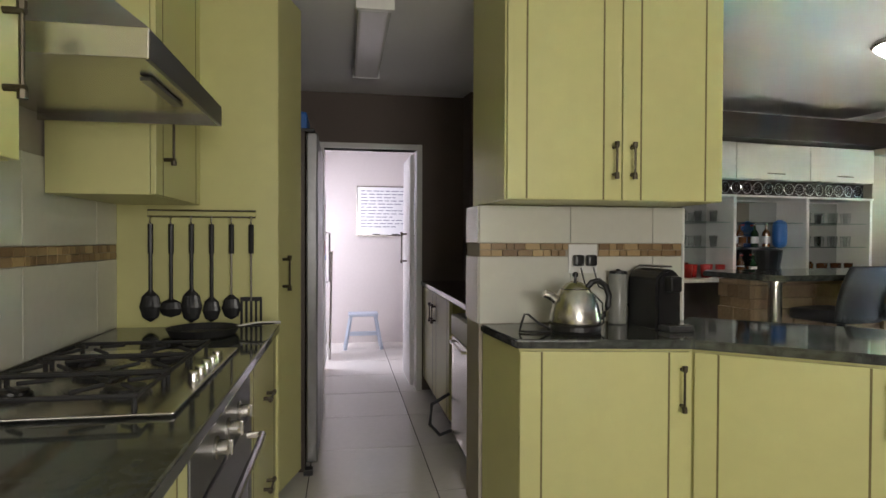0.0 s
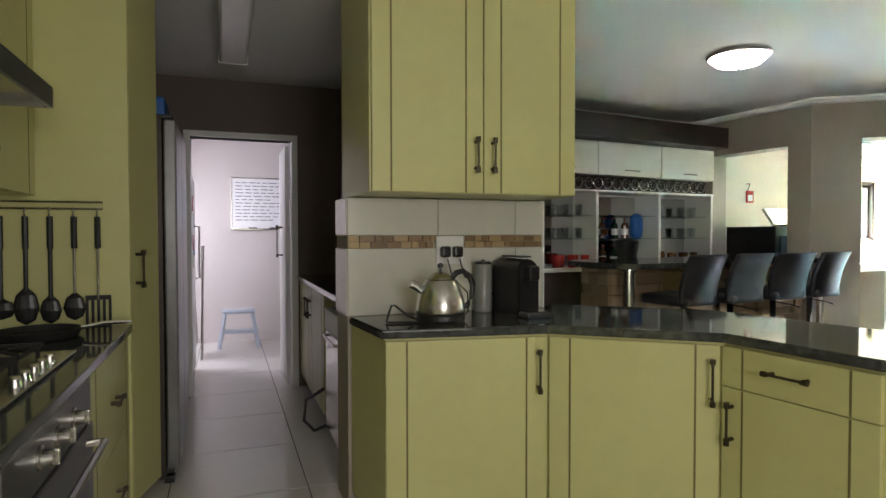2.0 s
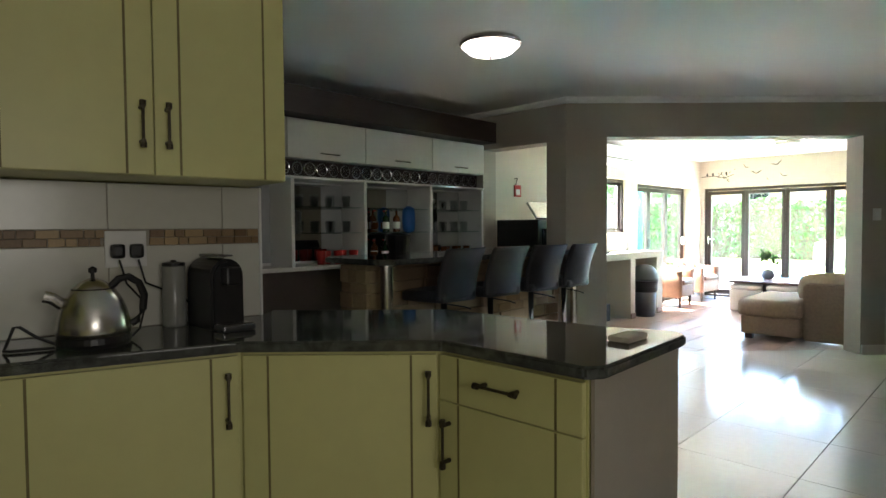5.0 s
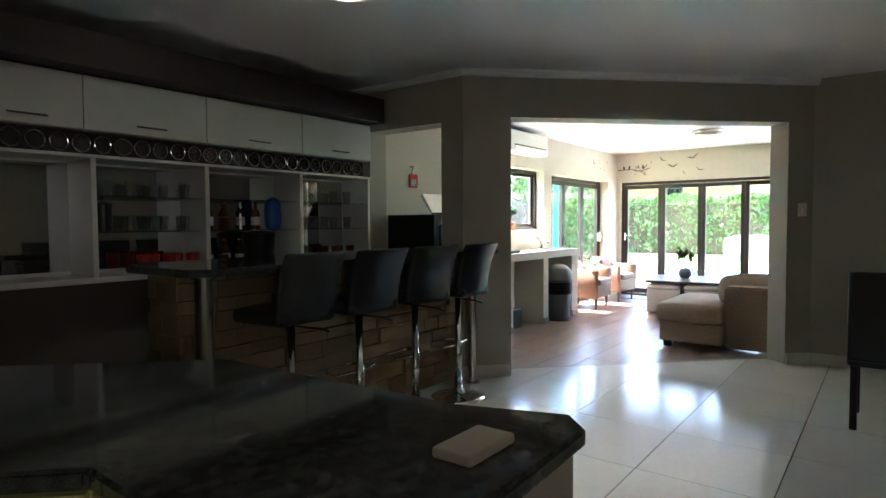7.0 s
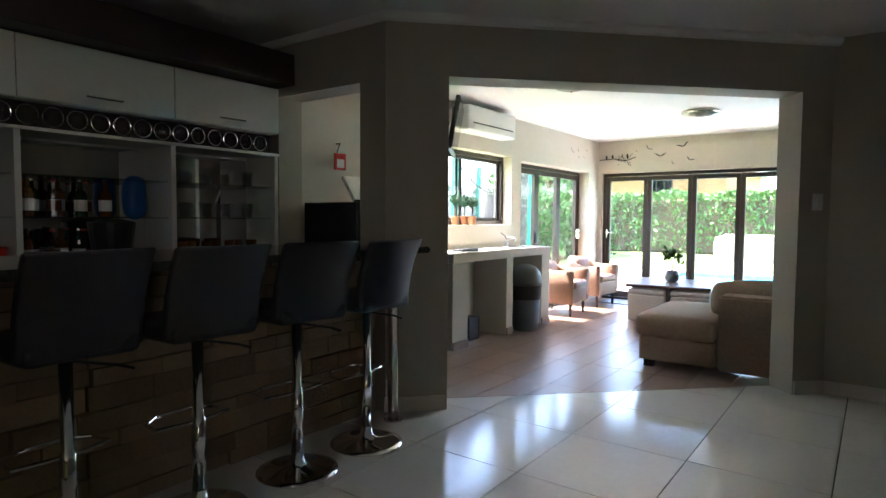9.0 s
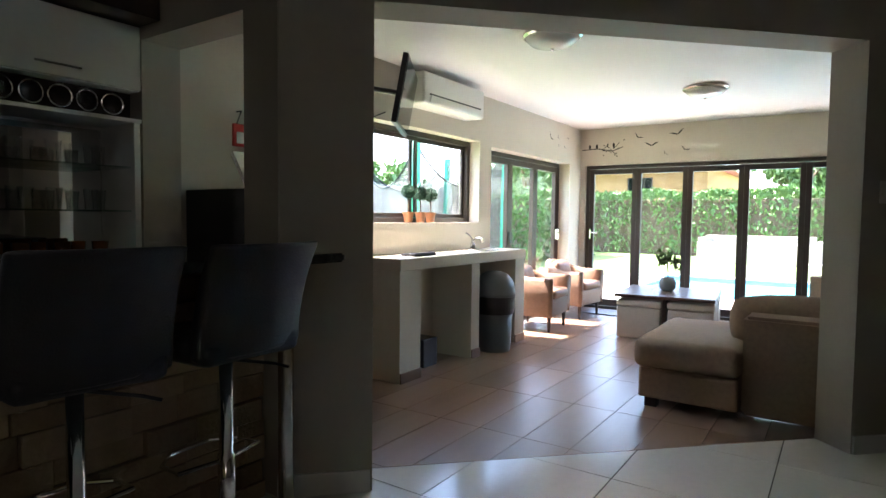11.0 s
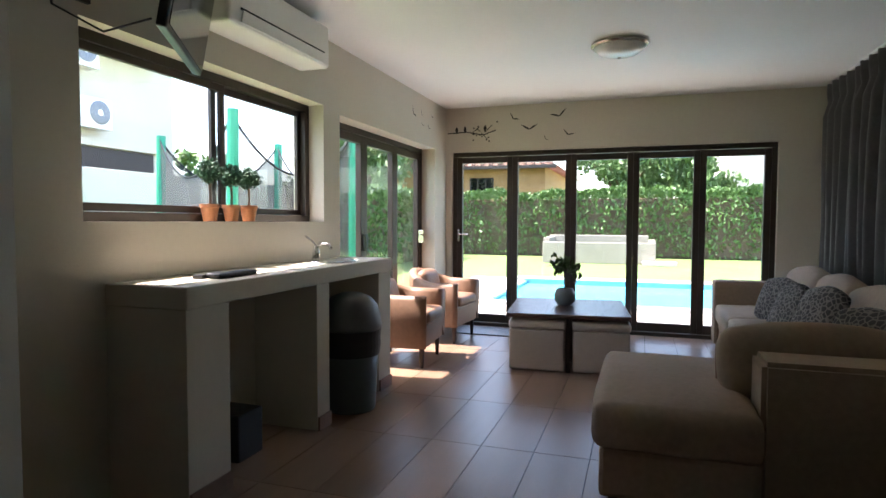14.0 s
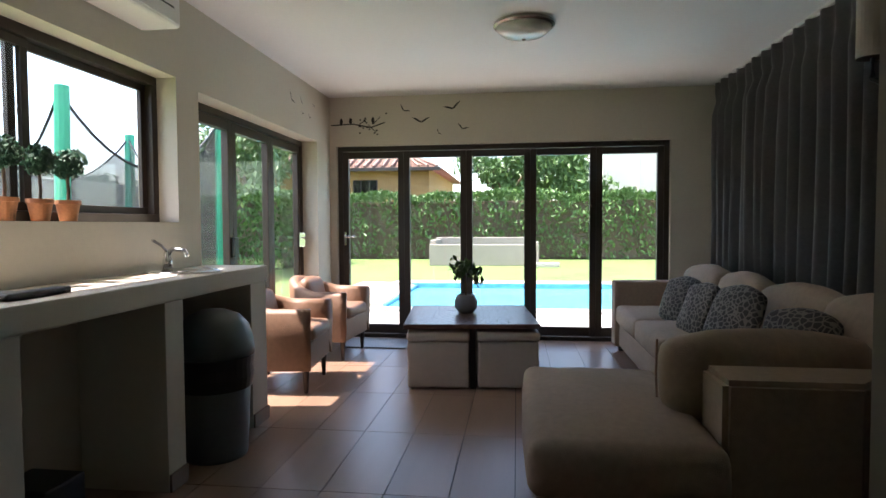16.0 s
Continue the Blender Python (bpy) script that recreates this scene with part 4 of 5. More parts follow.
for x0, x1 in ((2.6, 3.2), (3.2, 4.01), (4.01, 4.87), (4.87, 5.68)):
    d = part("flap_door", box(x0 + 0.003, x1 - 0.003, 4.79, 4.808, 1.905, 2.232, 0.003), FLAP, bu, "white flap door")
    part("handle", tube([((x0 + x1) / 2 - 0.1, 4.765, 1.955), ((x0 + x1) / 2 + 0.1, 4.765, 1.955)], 0.006), STEEL, d)
for x0, x1 in ((3.266, 3.994), (4.026, 4.844), (4.876, 5.644)):
    for z in (1.27, 1.5):
        part("glass_shelf", box(x0, x1, 4.84, 5.148, z, z + 0.008), SHELFGLASS, bu, "clear glass shelf")
solo("bulkhead", box(2.5, 5.69, 4.62, 5.19, 2.242, 2.46, 0.003), DARKWOOD, "dark wood bulkhead above the bar unit", "bulkhead", (4.1, 4.9, 2.242), kind="structure")
bw = lathe([(0.036, 0), (0.043, 0.05), (0.045, 0.08), (0.043, 0.081), (0.034, 0.006)], (0, 0, 0), 20, axis="y")
hang = thing("hanging_glass", "wine glass lying in the dark rack", "wine glass", (0, 0, 0), group="glasses in the rack")
part("bowl", bw, TUMBLER, hang, smooth=True)
part("rim", tube([(0.052 * math.cos(k * math.pi / 10), -0.003, 0.052 * math.sin(k * math.pi / 10)) for k in range(20)], 0.004, closed=True, seg=6), CHROME, hang, "bright rim")
rnd = random.Random(5)
for i in range(24):
    m = pose(2.72 + i * 0.124, 4.875, 1.828, 0, 0, rnd.uniform(-8, 8))
    if i:
        copy_thing(hang, m)
    else:
        first = m
hang.matrix_world = first


def bottle(material, h, r, label, cap):
    b = thing("bottle", label, "bottle", (0, 0, 0), group="bottles on the bar unit")
    part("body", lathe([(r, 0), (r, h * 0.58), (r * 0.75, h * 0.68), (r * 0.34, h * 0.76), (r * 0.34, h * 0.95), (0.004, h * 0.955)], seg=14), material, b, smooth=False)
    part("label", lathe([(r * 1.02, h * 0.15), (r * 1.02, h * 0.45)], seg=14, cap=False), BOARD if cap is not RED else AMBER, b, "paper label")
    part("cap", lathe([(r * 0.38, h * 0.94), (r * 0.38, h)], seg=12), cap, b)
    return b


def cup(name, material, h, r, label):
    return solo(name, lathe([(r * 0.75, 0), (r, h), (r * 0.93, h), (r * 0.68, 0.008)], seg=14), material, label, "glass", (0, 0, 0), group=name + "s on the bar unit", smooth=True)


kinds = [bottle(AMBER, 0.22, 0.036, "amber spirit bottle with a paper label", BLACK), bottle(DGREEN, 0.215, 0.034, "dark green bottle with a paper label", STEEL), bottle(TUMBLER, 0.21, 0.037, "clear spirit bottle with a red cap", RED)]
spots = [(4.08 + 0.068 * i + rnd.uniform(-0.01, 0.01), 4.93 + 0.1 * (i % 2), 0.9955 if z == 0 else 1.2785 if z == 1 else 1.5085) for z in (0, 1) for i in range(7 + 2 * (z == 0))]
for i, p in enumerate(spots):
    k = kinds[i % 3]
    if i >= 3:
        copy_thing(k, pose(*p, 0, 0, rnd.uniform(0, 360)))
for k, p in zip(kinds, spots):
    k.matrix_world = pose(*p)
g1 = cup("tumbler", TUMBLER, 0.105, 0.036, "clear drinking glass on a glass shelf")
rows = [(x0 + 0.06 + i * 0.085, 4.9 + 0.1 * (i % 2), z) for x0, n in ((4.9, 8), (3.29, 8)) for z in (1.2785, 1.5085) for i in range(n)]
for p in rows[1:]:
    copy_thing(g1, pose(*p))
g1.matrix_world = pose(*rows[0])
g2 = cup("red_mug", RED, 0.12, 0.045, "red plastic cup on the bar unit")
for i in range(1, 5):
    copy_thing(g2, pose(3.6 + i * 0.085, 4.9 + 0.06 * (i % 2), 0.9955))
g2.matrix_world = pose(3.6, 4.92, 0.9955)
g3 = cup("amber_cup", AMBER, 0.12, 0.04, "amber glass on the lowest shelf")
for i in range(1, 7):
    copy_thing(g3, pose(4.98 + i * 0.09, 4.92 + 0.05 * (i % 2), 0.9955))
g3.matrix_world = pose(4.98, 4.92, 0.9955)
solo("blue_bag", turned(cushion(4.62, 4.74, 4.9, 5.0, 1.2785, 1.52, 0.02, 0.05), (4.7, 4.95, 1.28)), BLUE, "blue wrapped figure-shaped bottle cover on a shelf", "bottle cover", (4.69, 4.95, 1.2785), smooth=True)
solo("ice_bucket", lathe([(0.1, 0), (0.13, 0.2), (0.135, 0.25), (0.06, 0.27)], (4.55, 4.97, 0.9955), 20), BLACK, "black ice bucket on the unit", "ice bucket", (4.55, 4.97, 0.9955))
solo("coffee_plunger", lathe([(0.055, 0), (0.055, 0.17), (0.06, 0.18), (0.01, 0.2), (0.014, 0.22)], (3.36, 4.95, 1.2785), 18), BLACK, "black coffee plunger on a glass shelf", "coffee plunger", (3.36, 4.95, 1.2785))

# braai beyond the pass
br = thing("barbecue", "black built-in barbecue with a sloping grey hood", "barbecue", (6.22, 4.5, 0))
part("body", box(5.95, 6.5, 4.25, 4.83, 0.0, 1.4, 0.01), BLACK, br)
part("hood", turned(box(5.94, 6.54, 4.25, 4.28, 1.4, 1.62, 0.004), (6.3, 4.28, 1.4), rx=-35), STEEL, br, "sloping grey sheet hood")
part("mouth", box(6.02, 6.43, 4.235, 4.249, 0.95, 1.3, 0.003), SCREEN, br, "dark firebox")
part("post", box(6.505, 6.55, 4.3, 4.36, 0.0, 1.42, 0.004), RED, br, "red upright")
sg = thing("hanging_sign", "small red and white sign hanging on a bracket", "sign", (6.31, 4.82, 1.76))
part("plate", box(6.25, 6.38, 4.8, 4.812, 1.68, 1.82, 0.01), RED, sg)
part("panel", box(6.275, 6.355, 4.797, 4.8, 1.7, 1.77, 0.002), BOARD, sg)
part("bracket", tube([(6.31, 4.845, 1.9), (6.31, 4.8, 1.9), (6.28, 4.805, 1.82)], 0.005), BLACK, sg)


def dome_lamp(name, x, y, z, material, label, r=0.19):
    d = thing(name, label, "ceiling lamp", (x, y, z))
    part("ring", lathe([(r * 1.05, 0.0), (r * 1.08, -0.02), (r, -0.032), (r * 0.98, -0.01)], (x, y, z), 36), STEEL, d)
    part("shade", lathe([(r * 0.97, -0.012), (r * 0.95, -0.04), (r * 0.75, -0.075), (r * 0.4, -0.095), (0.02, -0.1)], (x, y, z), 36), material, d, smooth=True)
    part("finial", lathe([(0.012, -0.1), (0.014, -0.108), (0.004, -0.116)], (x, y, z), 12), STEEL, d)


dome_lamp("ceiling_lamp", 3.81, 3.14, CZ - 0.002, LAMPGLASS, "lit glass dome ceiling lamp", 0.2)
dome_lamp("ceiling_lamp", 10.06, 2.84, SZ - 0.002, DULLGLASS, "unlit frosted dome ceiling lamp with steel ring")
dome_lamp("ceiling_lamp", 7.80, 3.41, SZ - 0.002, DULLGLASS, "unlit frosted dome ceiling lamp with steel ring")
fl = thing("fluorescent_lamp", "unlit double fluorescent ceiling lamp in the passage", "ceiling lamp", (0.0, 4.2, CZ - 0.07), KF)
part("diffuser", box(-0.05, 0.13, 3.5, 4.8, CZ - 0.08, CZ - 0.004, 0.02), DULLGLASS, fl)
for v in (3.49, 4.8):
    part("end_cap", box(-0.06, 0.14, v - 0.02, v + 0.02, CZ - 0.085, CZ - 0.003, 0.005), WHITE, fl)
sw = thing("light_switch", "white light switch on the taupe wall", "switch", (7.92, 1.53, 1.42))
part("plate", turned(box(7.88, 7.96, 1.516, 1.528, 1.36, 1.48, 0.003), (7.92, 1.522, 1.42), rz=-45), WHITE, sw)
part("rocker", turned(box(7.905, 7.935, 1.506, 1.516, 1.39, 1.45, 0.003), (7.92, 1.522, 1.42), rz=-45), BOARD, sw)
wl = thing("wall_lamp", "drum-shaped wall lamp on a dark bracket", "wall lamp", (8.25, 1.675, 1.74))
part("shade", lathe([(0.05, 0), (0.05, 0.24), (0.047, 0.24), (0.047, 0)], (8.25, 1.675, 1.75), 24), PALECLOTH, wl)
part("band", lathe([(0.052, 0.232), (0.052, 0.245)], (8.25, 1.675, 1.75), 24), BLACK, wl)
part("bracket", tube([(8.165, 1.625, 1.66), (8.2, 1.64, 1.64), (8.25, 1.675, 1.68), (8.25, 1.675, 1.76)], 0.012), BLACK, wl)
dc = thing("dining_chair", "dark leather dining chair with wooden legs", "chair", (6.35, 0.83, 0))
part("seat", cushion(6.12, 6.6, 0.58, 1.08, 0.4, 0.48, 0.01, 0.03), LEATHER, dc)
part("backrest", box(6.1, 6.16, 0.58, 1.08, 0.44, 1.0, 0.02), LEATHER, dc)
for x in (6.14, 6.56):
    for y in (0.62, 1.04):
        part("leg", box(x - 0.02, x + 0.02, y - 0.02, y + 0.02, 0, 0.41, 0.004), DARKWOOD, dc)

# ---- sunroom things ----
pc = thing("plastered_counter", "built-in plastered counter with two open bays and a sink", "counter", (8.45, 4.6, 0))
part("top", box(7.41, 9.49, 4.41, 4.846, 0.85, 0.945, 0.008), SUNWALL, pc)
for x0, x1 in ((7.415, 7.68), (8.44, 8.58), (9.28, 9.485)):
    part("pier", box(x0, x1, 4.42, 4.846, 0.0, 0.849, 0.005), SUNWALL, pc)
    part("skirting", box(x0 + 0.002, x1 - 0.002, 4.407, 4.419, 0.0, 0.08, 0.002), WOODTILE, pc)
snk = thing("sink", "round stainless steel prep sink set in the counter", "sink", (8.92, 4.63, 0.945))
part("bowl", lathe([(0.185, 0.0), (0.187, 0.008), (0.17, 0.013), (0.155, 0.01), (0.15, 0.004), (0.02, 0.002)], (8.92, 4.62, 0.9465), 36), CHROME, snk, smooth=True)
part("drain", lathe([(0.03, 0.003), (0.028, 0.006), (0.008, 0.005)], (8.92, 4.62, 0.9465), 18), DSTEEL, snk)
tp = thing("tap", "chrome mixer tap beside the sink", "tap", (8.98, 4.74, 0.96))
part("body", lathe([(0.026, 0), (0.024, 0.05), (0.018, 0.055), (0.018, 0.09)], (8.98, 4.745, 0.961), 16), CHROME, tp, smooth=True)
part("spout", tube([(8.98, 4.745, 1.03), (8.97, 4.71, 1.065), (8.95, 4.63, 1.06), (8.945, 4.61, 1.03)], 0.011), CHROME, tp, smooth=True)
part("lever", tube([(8.98, 4.745, 1.05), (8.95, 4.76, 1.085), (8.89, 4.77, 1.115)], 0.008), CHROME, tp)
rc = thing("remote_control", "black remote and pouch lying on the counter", "remote", (7.85, 4.6, 0.946))
part("body", turned(box(7.68, 7.88, 4.6, 4.65, 0.946, 0.966, 0.008), (7.8, 4.62, 0.946), rz=14), BLACK, rc)
part("pouch", cushion(7.72, 8.0, 4.5, 4.58, 0.946, 0.97, 0.006, 0.01), LEATHER, rc, "black soft pouch", True)
BIN = (8.89, 4.44, 0)
bn = thing("rubbish_bin", "grey plastic swing-lid rubbish bin in the counter bay", "bin", BIN)
part("body", lathe([(0.155, 0), (0.16, 0.02), (0.185, 0.5)], BIN, 36), BINGREY, bn, smooth=True)
part("liner", lathe([(0.187, 0.36), (0.196, 0.42), (0.193, 0.47), (0.2, 0.52), (0.19, 0.525)], BIN, 36), BLACK, bn, "black bin bag rim")
part("lid", lathe([(0.2, 0.525), (0.2, 0.56), (0.192, 0.62), (0.17, 0.68), (0.125, 0.73), (0.06, 0.755), (0.01, 0.76)], BIN, 36), BINGREY, bn, "domed grey lid", True)
part("flap", turned(lathe([(0.105, 0), (0.1, 0.012), (0.08, 0.03), (0.01, 0.04)], (8.89, 4.44, 0.69), 28), (8.89, 4.44, 0.62), rx=42, rz=10), BLACK, bn, "dark swing flap", True)
solo("crate", box(7.9, 8.1, 4.55, 4.78, 0.0, 0.24, 0.01), BLACK, "dark crate stored in the counter bay", "crate", (7.8, 4.6, 0))
ac = thing("air_conditioner", "white split air conditioner on the wall", "air conditioner", (8.45, 4.75, 2.2))
part("casing", box(7.96, 8.96, 4.62, 4.848, 2.21, 2.48, 0.03, seg=4), WHITE, ac)
part("louvre", turned(box(8.05, 8.88, 4.607, 4.617, 2.225, 2.285, 0.003), (8.4, 4.61, 2.25), rx=14), WHITE, ac)
part("slot", box(8.05, 8.88, 4.612, 4.62, 2.288, 2.3), BLACK, ac)
tv = thing("television", "flat black television on a swivel wall arm", "television", (7.5, 4.6, 2.2))
TC = (7.58, 4.5, 2.17)
part("panel", turned(box(7.20, 7.96, 4.49, 4.53, 1.92, 2.41, 0.008), TC, rx=10, rz=32), BLACK, tv)
part("screen", turned(box(7.22, 7.94, 4.4855, 4.4895, 1.94, 2.39), TC, rx=10, rz=32), SCREEN, tv, "glossy dark screen")
part("arm", tube([(7.5, 4.54, 2.2), (7.35, 4.68, 2.22), (7.3, 4.82, 2.22)], 0.02), BLACK, tv)
part("wall_plate", box(7.24, 7.36, 4.825, 4.848, 2.1, 2.34, 0.004), BLACK, tv)
part("cable", tube([(7.45, 4.6, 2.05), (7.35, 4.75, 1.98), (7.2, 4.84, 2.05), (7.15, 4.84, 2.4)], 0.005), BLACK, tv, "black cable")

rnd = random.Random(9)


def leaf_cloud(points, size, bm=None):
    """Small folded leaves, one at each point, turned at random."""
    bm = bm or bmesh.new()
    for p in points:
        s = size * rnd.uniform(0.6, 1.3)
        m = Matrix.Translation(p) @ Euler((rnd.uniform(0, 6.3), rnd.uniform(0, 6.3), rnd.uniform(0, 6.3))).to_matrix().to_4x4()
        v = [bm.verts.new(m @ Vector(c)) for c in ((-s, 0, 0), (0, -s * 0.45, s * 0.12), (s, 0, 0), (0, s * 0.45, s * 0.12))]
        bm.faces.new((v[0], v[1], v[2])), bm.faces.new((v[0], v[2], v[3]))
    return bm


def ball_points(c, r, n, inner=0.75, squash=1.0):
    out = []
    for _ in range(n):
        d = Vector((rnd.gauss(0, 1), rnd.gauss(0, 1), rnd.gauss(0, 1))).normalized()
        k = r * rnd.uniform(inner, 1.05)
        out.append(Vector(c) + Vector((d.x * k, d.y * k, d.z * k * squash)))
    return out


for x, h in ((8.17, 0.0), (8.35, -0.015), (8.51, -0.02)):
    tpz = thing("topiary", "small ball topiary in a terracotta pot on the sill", "pot plant", (x, 4.93, WZ0 + 0.002), group="topiaries on the sill")
    part("pot", lathe([(0.035, 0), (0.048, 0.075), (0.053, 0.077), (0.053, 0.095), (0.045, 0.095), (0.042, 0.08)], (x, 4.93, WZ0 + 0.002), 20), TERRACOTTA, tpz)
    part("stem", tube([(x, 4.93, WZ0 + 0.07), (x + 0.006, 4.93, WZ0 + 0.14), (x, 4.93, WZ0 + 0.24 + h)], 0.007), BARK, tpz)
    part("crown", leaf_cloud(ball_points((x, 4.93, WZ0 + 0.28 + h), 0.066, 900, 0.4), 0.012), TOPIARY, tpz, "clipped ball of small leaves")


def tub_chair():
    c = thing("tub_chair", "tan leather tub chair with dark tapered legs", "armchair", (0, 0, 0), group="tub chairs by the window")
    bm = bmesh.new()
    n, outer, inner = 24, [], []
    for i in range(n + 1):
        a = math.pi * (-0.08 + 1.16 * i / n)
        hgt = 0.60 + 0.12 * max(0, math.sin(a)) ** 1.5
        rings = []
        for rx, ry, z in ((0.33, 0.33, 0.17), (0.345, 0.35, 0.4), (0.35, 0.36, hgt - 0.03), (0.325, 0.335, hgt), (0.275, 0.285, hgt), (0.25, 0.26, hgt - 0.03), (0.24, 0.25, 0.38)):
            rings.append(bm.verts.new((rx * math.cos(a), ry * math.sin(a) - 0.02, z)))
        outer.append(rings)
    for a, b in zip(outer, outer[1:]):
        for k in range(6):
            bm.faces.new((a[k], b[k], b[k + 1], a[k + 1]))
    bm.faces.new(outer[0][::1]), bm.faces.new(outer[-1][::-1])
    for v in bm.verts:
        if v.co.y < -0.05:
            v.co.y -= 0.2
    bmesh.ops.recalc_face_normals(bm, faces=bm.faces)
    part("shell", bm, TAN, c, "rounded tan leather back and arms", True)
    part("seat", cushion(-0.24, 0.24, -0.31, 0.22, 0.36, 0.46, 0.02, 0.04), TAN, c, "", True)
    part("apron", box(-0.3, 0.3, -0.29, 0.2, 0.17, 0.36, 0.015), TAN, c)
    for x in (-0.26, 0.26):
        for y in (-0.25, 0.2):
            part("leg", lathe([(0.014, 0), (0.025, 0.18)], (x, y, 0.0), 10), DARKWOOD, c, "dark wooden leg")
    part("cushion", turned(cushion(-0.18, 0.18, 0.06, 0.16, 0.47, 0.7, 0.03, 0.045), (0, 0.1, 0.47), rx=-14), TAN, c, "", True)
    return c


ch = tub_chair()
copy_thing(ch, pose(11.31, 4.64, 0, 0, 0, -4))
ch.matrix_world = pose(10.25, 4.64, 0, 0, 0, 5)

TF = pose(10.72, 3.26, 0, 0, 0, 6) @ Matrix.Translation((-10.55, -3.24, 0))  # the table set stands a little askew
ct = thing("coffee_table", "dark wooden square coffee table with a thin top", "coffee table", (10.55, 3.23, 0), TF)
part("top", box(10.04, 11.06, 2.75, 3.73, 0.44, 0.475, 0.006), TABLEWOOD, ct)
part("leg", box(10.52, 10.58, 2.8, 3.68, 0.0, 0.439), DARKWOOD, ct)
part("leg", box(10.08, 10.519, 3.21, 3.25, 0.0, 0.439), DARKWOOD, ct)
part("leg", box(10.581, 11.02, 3.21, 3.25, 0.0, 0.439), DARKWOOD, ct)
for x in (10.05, 10.6):
    for y in (2.755, 3.262):
        o = thing("ottoman", "pale leather cube ottoman tucked under the table", "ottoman", (x + 0.22, y + 0.22, 0), TF, group="ottomans under the coffee table")
        part("body", cushion(x, x + 0.455, y, y + 0.44, 0.012, 0.345, 0.008, 0.02), PALECLOTH, o, "", True)
        part("lid", cushion(x - 0.006, x + 0.46, y - 0.005, y + 0.446, 0.348, 0.415, 0.008, 0.025), PALECLOTH, o, "padded lid", True)
pl = thing("pot_plant", "small leafy plant in a round grey pot on the table", "pot plant", (10.6, 3.27, 0.476), TF)
part("pot", lathe([(0.055, 0), (0.09, 0.04), (0.095, 0.09), (0.07, 0.15), (0.066, 0.15), (0.075, 0.1)], (10.6, 3.27, 0.476), 24), GLAZE, pl, smooth=True)
part("stem", tube([(10.6, 3.27, 0.58), (10.61, 3.27, 0.68), (10.59, 3.28, 0.8)], 0.007), BARK, pl)
pts = [p for c in ((10.6, 3.27, 0.85), (10.52, 3.33, 0.8), (10.63, 3.2, 0.81), (10.58, 3.35, 0.87), (10.6, 3.18, 0.76)) for p in ball_points(c, 0.065, 16, 0.2)]
part("leaves", leaf_cloud(pts, 0.042), LEAF, pl, "broad green leaves")

sf = thing("corner_sofa", "beige suede corner sofa with a chaise", "sofa", (9.6, 1.8, 0))
part("chaise_base", box(8.0, 9.08, 2.205, 2.82, 0.06, 0.27, 0.02), SUEDE, sf)
part("chaise_seat", cushion(7.97, 9.1, 2.2, 2.85, 0.27, 0.46, 0.03, 0.06), SUEDE, sf, "wide chaise seat", True)
part("seat_cushion", cushion(8.34, 9.08, 1.25, 2.19, 0.27, 0.45, 0.03, 0.06), SUEDE, sf, "", True)
part("end_back", slab([(8.08, 2.2), (8.08, 1.75), (8.23, 1.60), (8.23, 1.1), (8.33, 1.1), (8.33, 2.2)], 0.03, 0.66, 0.02), SUEDE, sf, "upright end panel")
part("base", box(8.34, 11.6, 1.12, 1.95, 0.06, 0.27, 0.02), SUEDE, sf)
part("back", box(8.34, 11.6, 1.10, 1.25, 0.27, 0.66, 0.03), SUEDE, sf)
part("arm", box(11.605, 11.8, 1.10, 1.99, 0.05, 0.66, 0.025), SUEDE, sf, "square far arm")
for x in (9.095, 9.93, 10.765):
    part("seat_cushion", cushion(x, x + 0.825, 1.25, 1.98, 0.27, 0.44, 0.03, 0.05), SUEDE, sf, "", True)
for x, tz in ((9.1, 3), (9.93, -3), (10.76, 2)):
    part("back_cushion", turned(cushion(x, x + 0.81, 1.24, 1.44, 0.43, 0.79, 0.06, 0.085), (x + 0.4, 1.3, 0.43), rx=10, rz=tz), SUEDE, sf, "plump back cushion", True)
part("back_cushion", turned(cushion(8.35, 9.05, 1.27, 1.47, 0.43, 0.82, 0.06, 0.085), (8.7, 1.3, 0.43), rx=10, rz=8), SUEDE, sf, "plump back cushion", True)
part("back_cushion", turned(cushion(8.34, 8.53, 1.55, 2.3, 0.44, 0.74, 0.045, 0.07), (8.4, 1.9, 0.45), ry=9, rz=3), SUEDE, sf, "plump back cushion", True)
part("piping", tube([(8.52, 2.315, 0.47), (8.53, 2.318, 0.58), (8.55, 2.31, 0.71)], 0.005), TAN, sf)
for x, y in ((8.06, 2.74), (9.0, 2.74), (8.45, 1.2), (11.7, 1.9), (11.7, 1.2)):
    part("foot", box(x - 0.04, x + 0.04, y - 0.04, y + 0.04, 0.0, 0.059, 0.004), DARKWOOD, sf)
for i, (x, y, rz, s) in enumerate(((10.72, 1.68, 30, 0.155), (10.16, 1.72, 14, 0.16), (9.72, 1.66, 20, 0.175), (8.85, 1.68, 30, 0.165))):
    solo("scatter_cushion", turned(cushion(x - s, x + s, y - 0.045, y + 0.045, 0.45, 0.45 + 2 * s, 0.045, 0.04), (x, y, 0.45), rx=22, rz=rz), PATTERN, "grey patterned scatter cushion on the sofa", "cushion", (x, y, 0.45), group="scatter cushions", smooth=True)

